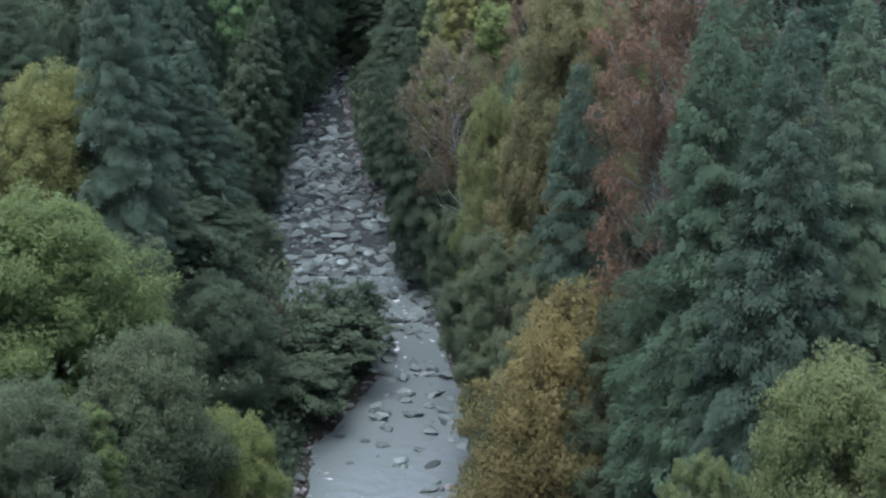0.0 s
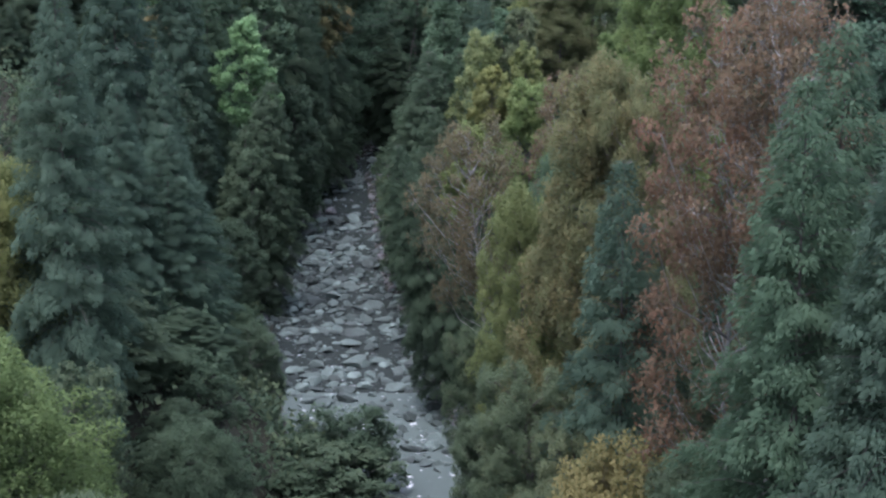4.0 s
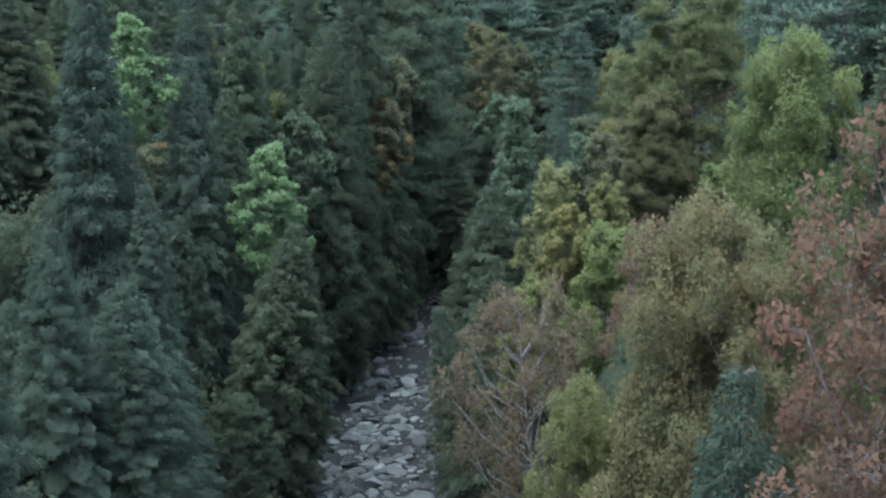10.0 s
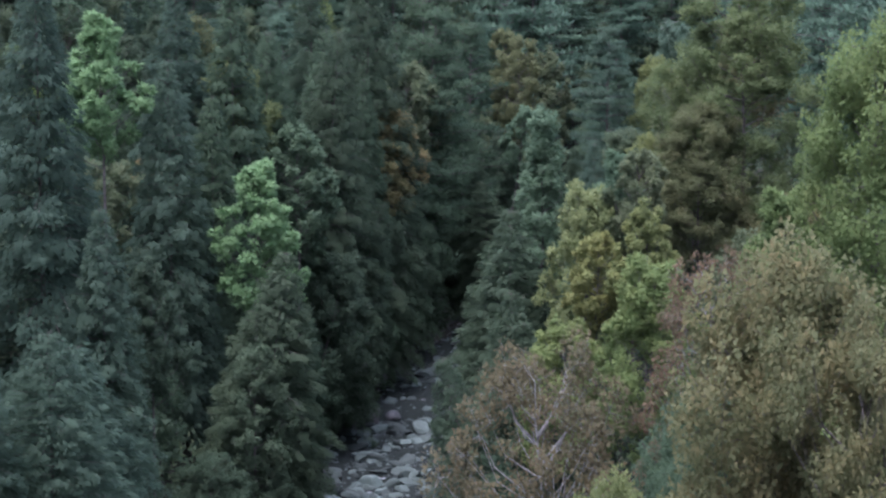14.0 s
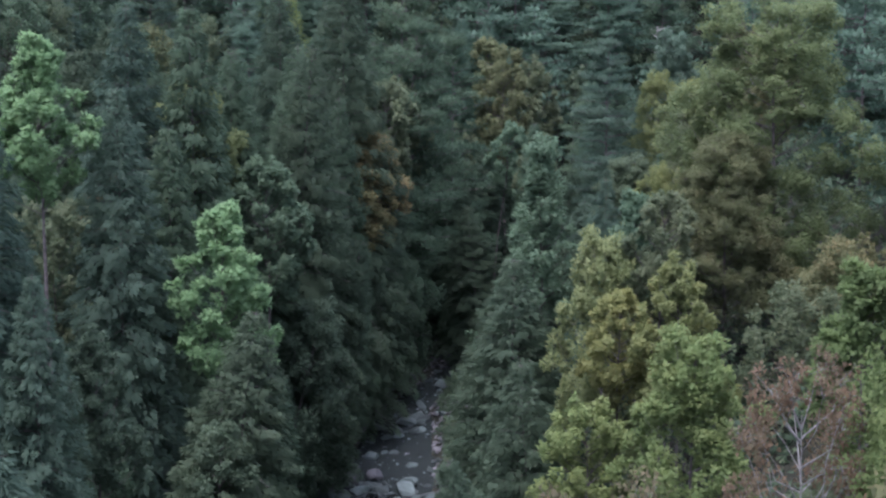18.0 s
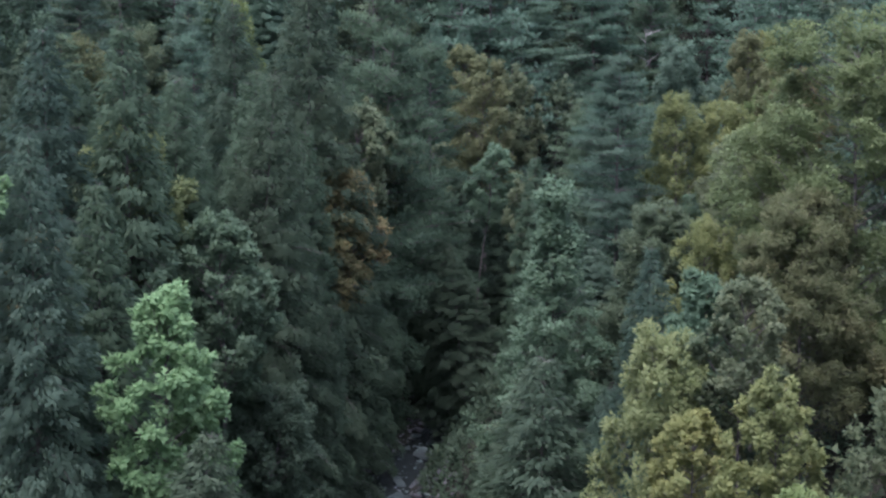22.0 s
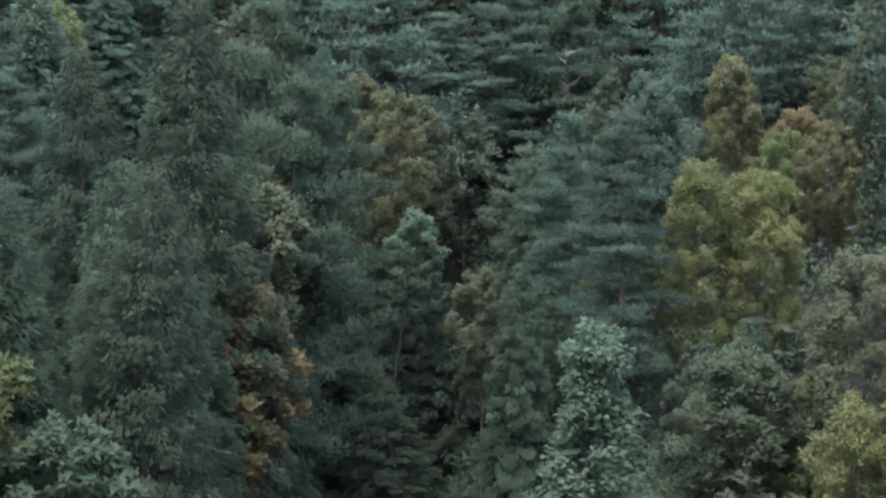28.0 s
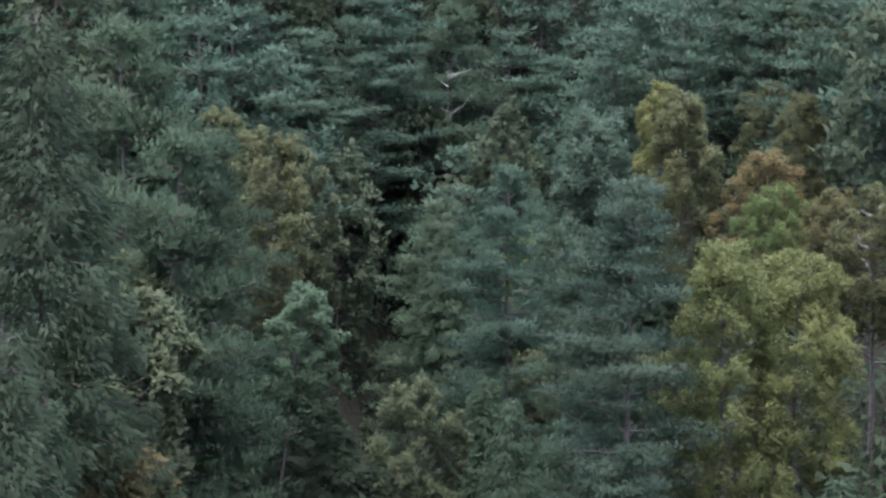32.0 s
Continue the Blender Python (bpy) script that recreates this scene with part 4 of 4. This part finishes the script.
stones = random.Random(17)
for k in range(7):
    boulder(-0.6 + 1.35 * k, 149.0 + 0.5 * math.sin(2.3 * k), 1.4 + 0.5 * (k % 3))
made = 0
while made < 208:
    y = stones.choice([stones.uniform(160, 262), stones.uniform(172, 240), stones.uniform(114, 160), stones.uniform(124, 152), stones.uniform(172, 215)])
    left, right = bed(y)
    x = stones.uniform(left - 0.8, right + 1.5)
    u = (x - left) / (right - left)
    if y < 158 and stones.random() > (0.3 + 0.7 * max(0, u - 0.5) + (0.3 if 126 < y < 150 else 0)):
        continue
    size = 0.7 + 2.3 * stones.random() ** 2.0 + (0.6 if y > 200 else 0) * stones.random()
    boulder(x, y, size)
    made += 1

# cobbles and small stones, past counting
rng = np.random.default_rng(23)
n = 2600
ico = boulder_mesh(300, 1, 0.6)
iv = np.array([v.co[:] for v in ico.vertices])
it = np.array([p.vertices[:] for p in ico.polygons])
sy = np.where(rng.random(n) < 0.72, rng.uniform(158, 270, n), rng.uniform(100, 325, n))
sl, sr = bed(sy)
sx = sl - 1.0 + (sr - sl + 2.6) * np.where(sy < 157, 1 - rng.random(n) ** 2.2, rng.random(n))
ss = 0.16 + 0.5 * rng.random(n) ** 2.5
sz = np.maximum(ground_height(sx, sy), level(sy) - 0.3)
ang = rng.uniform(0, 6.28, n)
ca, sa = np.cos(ang)[:, None], np.sin(ang)[:, None]
grow = ss[:, None] * rng.uniform(0.75, 1.25, (n, 3))[:, :, None].transpose(0, 2, 1)[:, 0, :]
lx, ly, lz = iv[None, :, 0] * grow[:, :1], iv[None, :, 1] * grow[:, 1:2], iv[None, :, 2] * grow[:, 2:3]
cv = np.stack([sx[:, None] + lx * ca - ly * sa, sy[:, None] + lx * sa + ly * ca, sz[:, None] + lz + ss[:, None] * 0.12], -1).reshape(-1, 3)
cf = (np.arange(n)[:, None, None] * len(iv) + it[None]).reshape(-1, 3)
bpy.data.meshes.remove(ico)
tagged(new("cobbles", mesh_from("cobbles", cv, cf, ROCK)), "grey cobbles and small stones along the stream bed", "stones", kind="stuff")

# stones past counting: jumbled rocks in the bed, dark damp ones along the foot of the banks
def stone_field(name, label, n, seed, mat, detail, place):
    rng = np.random.default_rng(seed)
    kinds = [boulder_mesh(301 + k, detail, 0.55) for k in range(4)]
    x, y, size = place(rng, n)
    verts, faces, start = [], [], 0
    for k, me in enumerate(kinds):
        v0 = np.array([v.co[:] for v in me.vertices])
        f0 = np.array([p.vertices[:] for p in me.polygons])
        bpy.data.meshes.remove(me)
        px, py, ps = x[k::4], y[k::4], size[k::4]
        m = len(px)
        a = rng.uniform(0, 6.28, m)
        grow = ps[:, None] * rng.uniform(0.55, 1.35, (m, 3)) * np.array([1.15, 0.85, 0.8])
        lx, ly, lz = (v0[None, :, q] * grow[:, q:q + 1] for q in range(3))
        tip = rng.normal(0, 0.22, m)[:, None]
        lx, lz = lx * np.cos(tip) - lz * np.sin(tip), lx * np.sin(tip) + lz * np.cos(tip)
        ca, sa = np.cos(a)[:, None], np.sin(a)[:, None]
        z = np.maximum(ground_height(px, py), level(py) - 0.3) + ps * 0.08
        verts.append(np.stack([px[:, None] + lx * ca - ly * sa, py[:, None] + lx * sa + ly * ca, z[:, None] + lz], -1).reshape(-1, 3))
        faces.append((np.arange(m)[:, None, None] * len(v0) + f0[None]).reshape(-1, 3) + start)
        start += m * len(v0)
    tagged(new(name, mesh_from(name, np.concatenate(verts), np.concatenate(faces), mat)), label, "stones", kind="stuff")


def along_banks(rng, n):
    y = rng.uniform(105, 320, n)
    lo, hi = bed(y)
    d = -0.7 + 3.6 * rng.random(n) ** 1.4
    return np.where(rng.random(n) < 0.45, lo - d, hi + d), y, 0.25 + 0.9 * rng.random(n) ** 2.4


def in_bed(rng, n):
    y = np.where(rng.random(n) < 0.72, rng.uniform(158, 240, n), rng.uniform(120, 325, n))
    lo, hi = bed(y)
    u = rng.random(n)
    u = np.where(y < 157, 1 - u ** 2, u)
    u = np.where((y > 157) & (y < 173) & (rng.random(n) < 0.55), 1 - 0.45 * u ** 1.5, u)
    return lo - 0.4 + (hi - lo + 1.4) * u, y, 0.35 + 2.2 * rng.random(n) ** 3.4


stone_field("bank_stones", "dark damp stones along the foot of the banks", 4600, 31, DARK_ROCK, 1, along_banks)
stone_field("river_rocks", "jumbled grey rocks in the rapids of the stream", 1800, 37, ROCK, 2, in_bed)

# undergrowth along both banks
n = 80000
by = rng.uniform(84, 335, n)
bl, br = bed(by)
dd = 0.2 + 13 * rng.random(n) ** 2.0
bx = np.where(rng.random(n) < 0.5, bl - dd, br + dd)
keep = wave(bx, by, 3.0) + wave(bx, by, 9.0) * 0.6 > -0.45
bx, by = bx[keep], by[keep]
n = len(bx)
bz = ground_height(bx, by) + rng.random(n) ** 1.4 * (0.5 + 0.7 * np.clip(wave(bx, by, 4.0) + 0.3, 0, 1))
al = unit(rng.normal(0, 1, (n, 3)) + np.array([0, 0, 0.5]))
sd = unit(np.cross(al, unit(np.array([0, 0, 1.0]) + rng.normal(0, 0.4, (n, 3)))))
ln = rng.uniform(0.25, 0.6, n)
uv, uf, un = leaves_from(np.stack([bx, by, bz], -1), al, sd, ln, ln * 0.6, unit(np.array([0, 0, 1.0]) + rng.normal(0, 0.3, (n, 3))))
under = mesh_from("undergrowth", uv, uf, LEAF["dark"], True)
shade(under, un)
tagged(new("undergrowth", under), "low dark green undergrowth along the stream banks", "undergrowth", kind="stuff")


# understorey on the slopes between the trees: low bushes past counting
def understorey(name, label, colour, n, seed):
    rng = np.random.default_rng(seed)
    y = rng.uniform(84, 400, n)
    lo, hi = bed(y)
    d = 0.9 + 40 * rng.random(n) ** 1.3
    x = np.where(rng.random(n) < 0.5, lo - d, hi + d)
    size = rng.uniform(0.9, 1.9, n) * np.clip(0.5 + d / 6, 0.6, 1.5)
    w = np.repeat(np.arange(n), 48)
    k = len(w)
    out = unit(rng.normal(0, 1, (k, 3)) + np.array([0, 0, 0.5]))
    p = np.stack([x, y, ground_height(x, y) + size * 0.55], -1)[w] + out * np.array([1.15, 1.15, 0.95]) * (size[w] * rng.uniform(0.5, 1.05, k))[:, None]
    al = unit(out * 0.5 + rng.normal(0, 0.6, (k, 3)))
    sd = unit(np.cross(al, unit(np.array([0, 0, 1.0]) + rng.normal(0, 0.6, (k, 3)))))
    ln = rng.uniform(0.4, 0.85, k)
    v, f, no = leaves_from(p, al, sd, ln, ln * 0.65, out)
    me = mesh_from(name, v, f, LEAF[colour], True)
    shade(me, no)
    tagged(new(name, me), label, "bushes", kind="stuff")


understorey("dark_understorey", "dark green bushes under the trees of the slope", "dark", 3300, 401)
understorey("olive_understorey", "olive green bushes under the trees of the slope", "olive", 900, 402)


# ---- dead wood ----
def dead_tree(x, y, top, width, seed, lean=0.0, label="grey leafless dead tree standing among the living trees"):
    rng = np.random.default_rng(seed)
    foot = float(ground_height(np.array(float(x)), np.array(float(y))))
    tall = top - foot
    c, tv, tf = stem(rng, tall, 0.05 + tall * 0.003, 0.05, 0.1)
    n = 22
    h = rng.uniform(0.4, 0.97, n)
    az = rng.uniform(0, 6.28, n)
    st = np.stack([np.interp(h * tall, c[:, 2], c[:, 0]), np.interp(h * tall, c[:, 2], c[:, 1]), h * tall], -1)
    reach = width * 0.5 * (1.15 - h * 0.8) * rng.uniform(0.5, 1.2, n)
    knee = st + np.stack([np.cos(az), np.sin(az), rng.uniform(0.05, 0.7, n)], -1) * (reach * 0.6)[:, None]
    end = knee + np.stack([np.cos(az + 0.4), np.sin(az + 0.4), rng.uniform(0.1, 0.9, n)], -1) * (reach * 0.5)[:, None]
    w = np.repeat(np.arange(n), 4)
    at = knee[w] + (end - knee)[w] * rng.random(len(w))[:, None]
    tip = at + unit(rng.normal(0, 1, (len(w), 3)) + np.array([0, 0, 0.4])) * (reach[w] * rng.uniform(0.2, 0.45, len(w)))[:, None]
    verts, faces, k = [tv], [tf], len(tv)
    for a, b, r0, r1 in ((st, knee, 0.07, 0.05), (knee, end, 0.05, 0.02), (at, tip, 0.022, 0.01)):
        v, f = rods(a, b, np.full(len(a), r0), np.full(len(a), r1), 4)
        verts.append(v)
        faces.append(f + k)
        k += len(v)
    ob = new("dead_tree", mesh_from("dead_tree", np.concatenate(verts), np.concatenate(faces), GREY_WOOD))
    ob.matrix_basis = Matrix.LocRotScale((x, y, foot - 0.3), Euler((0, lean, rng.uniform(0, 6.28))), None)
    return tagged(ob, label, "dead tree", "dead trees of the valley")


dead_tree(22.3, 352.5, 45.0, 9.0, 1)
dead_tree(26.5, 270.0, 42.0, 4.0, 3)
dead_tree(17.2, 83.0, 18.5, 7.0, 6, 0.3, "grey tangle of a leaning leafless dead tree")
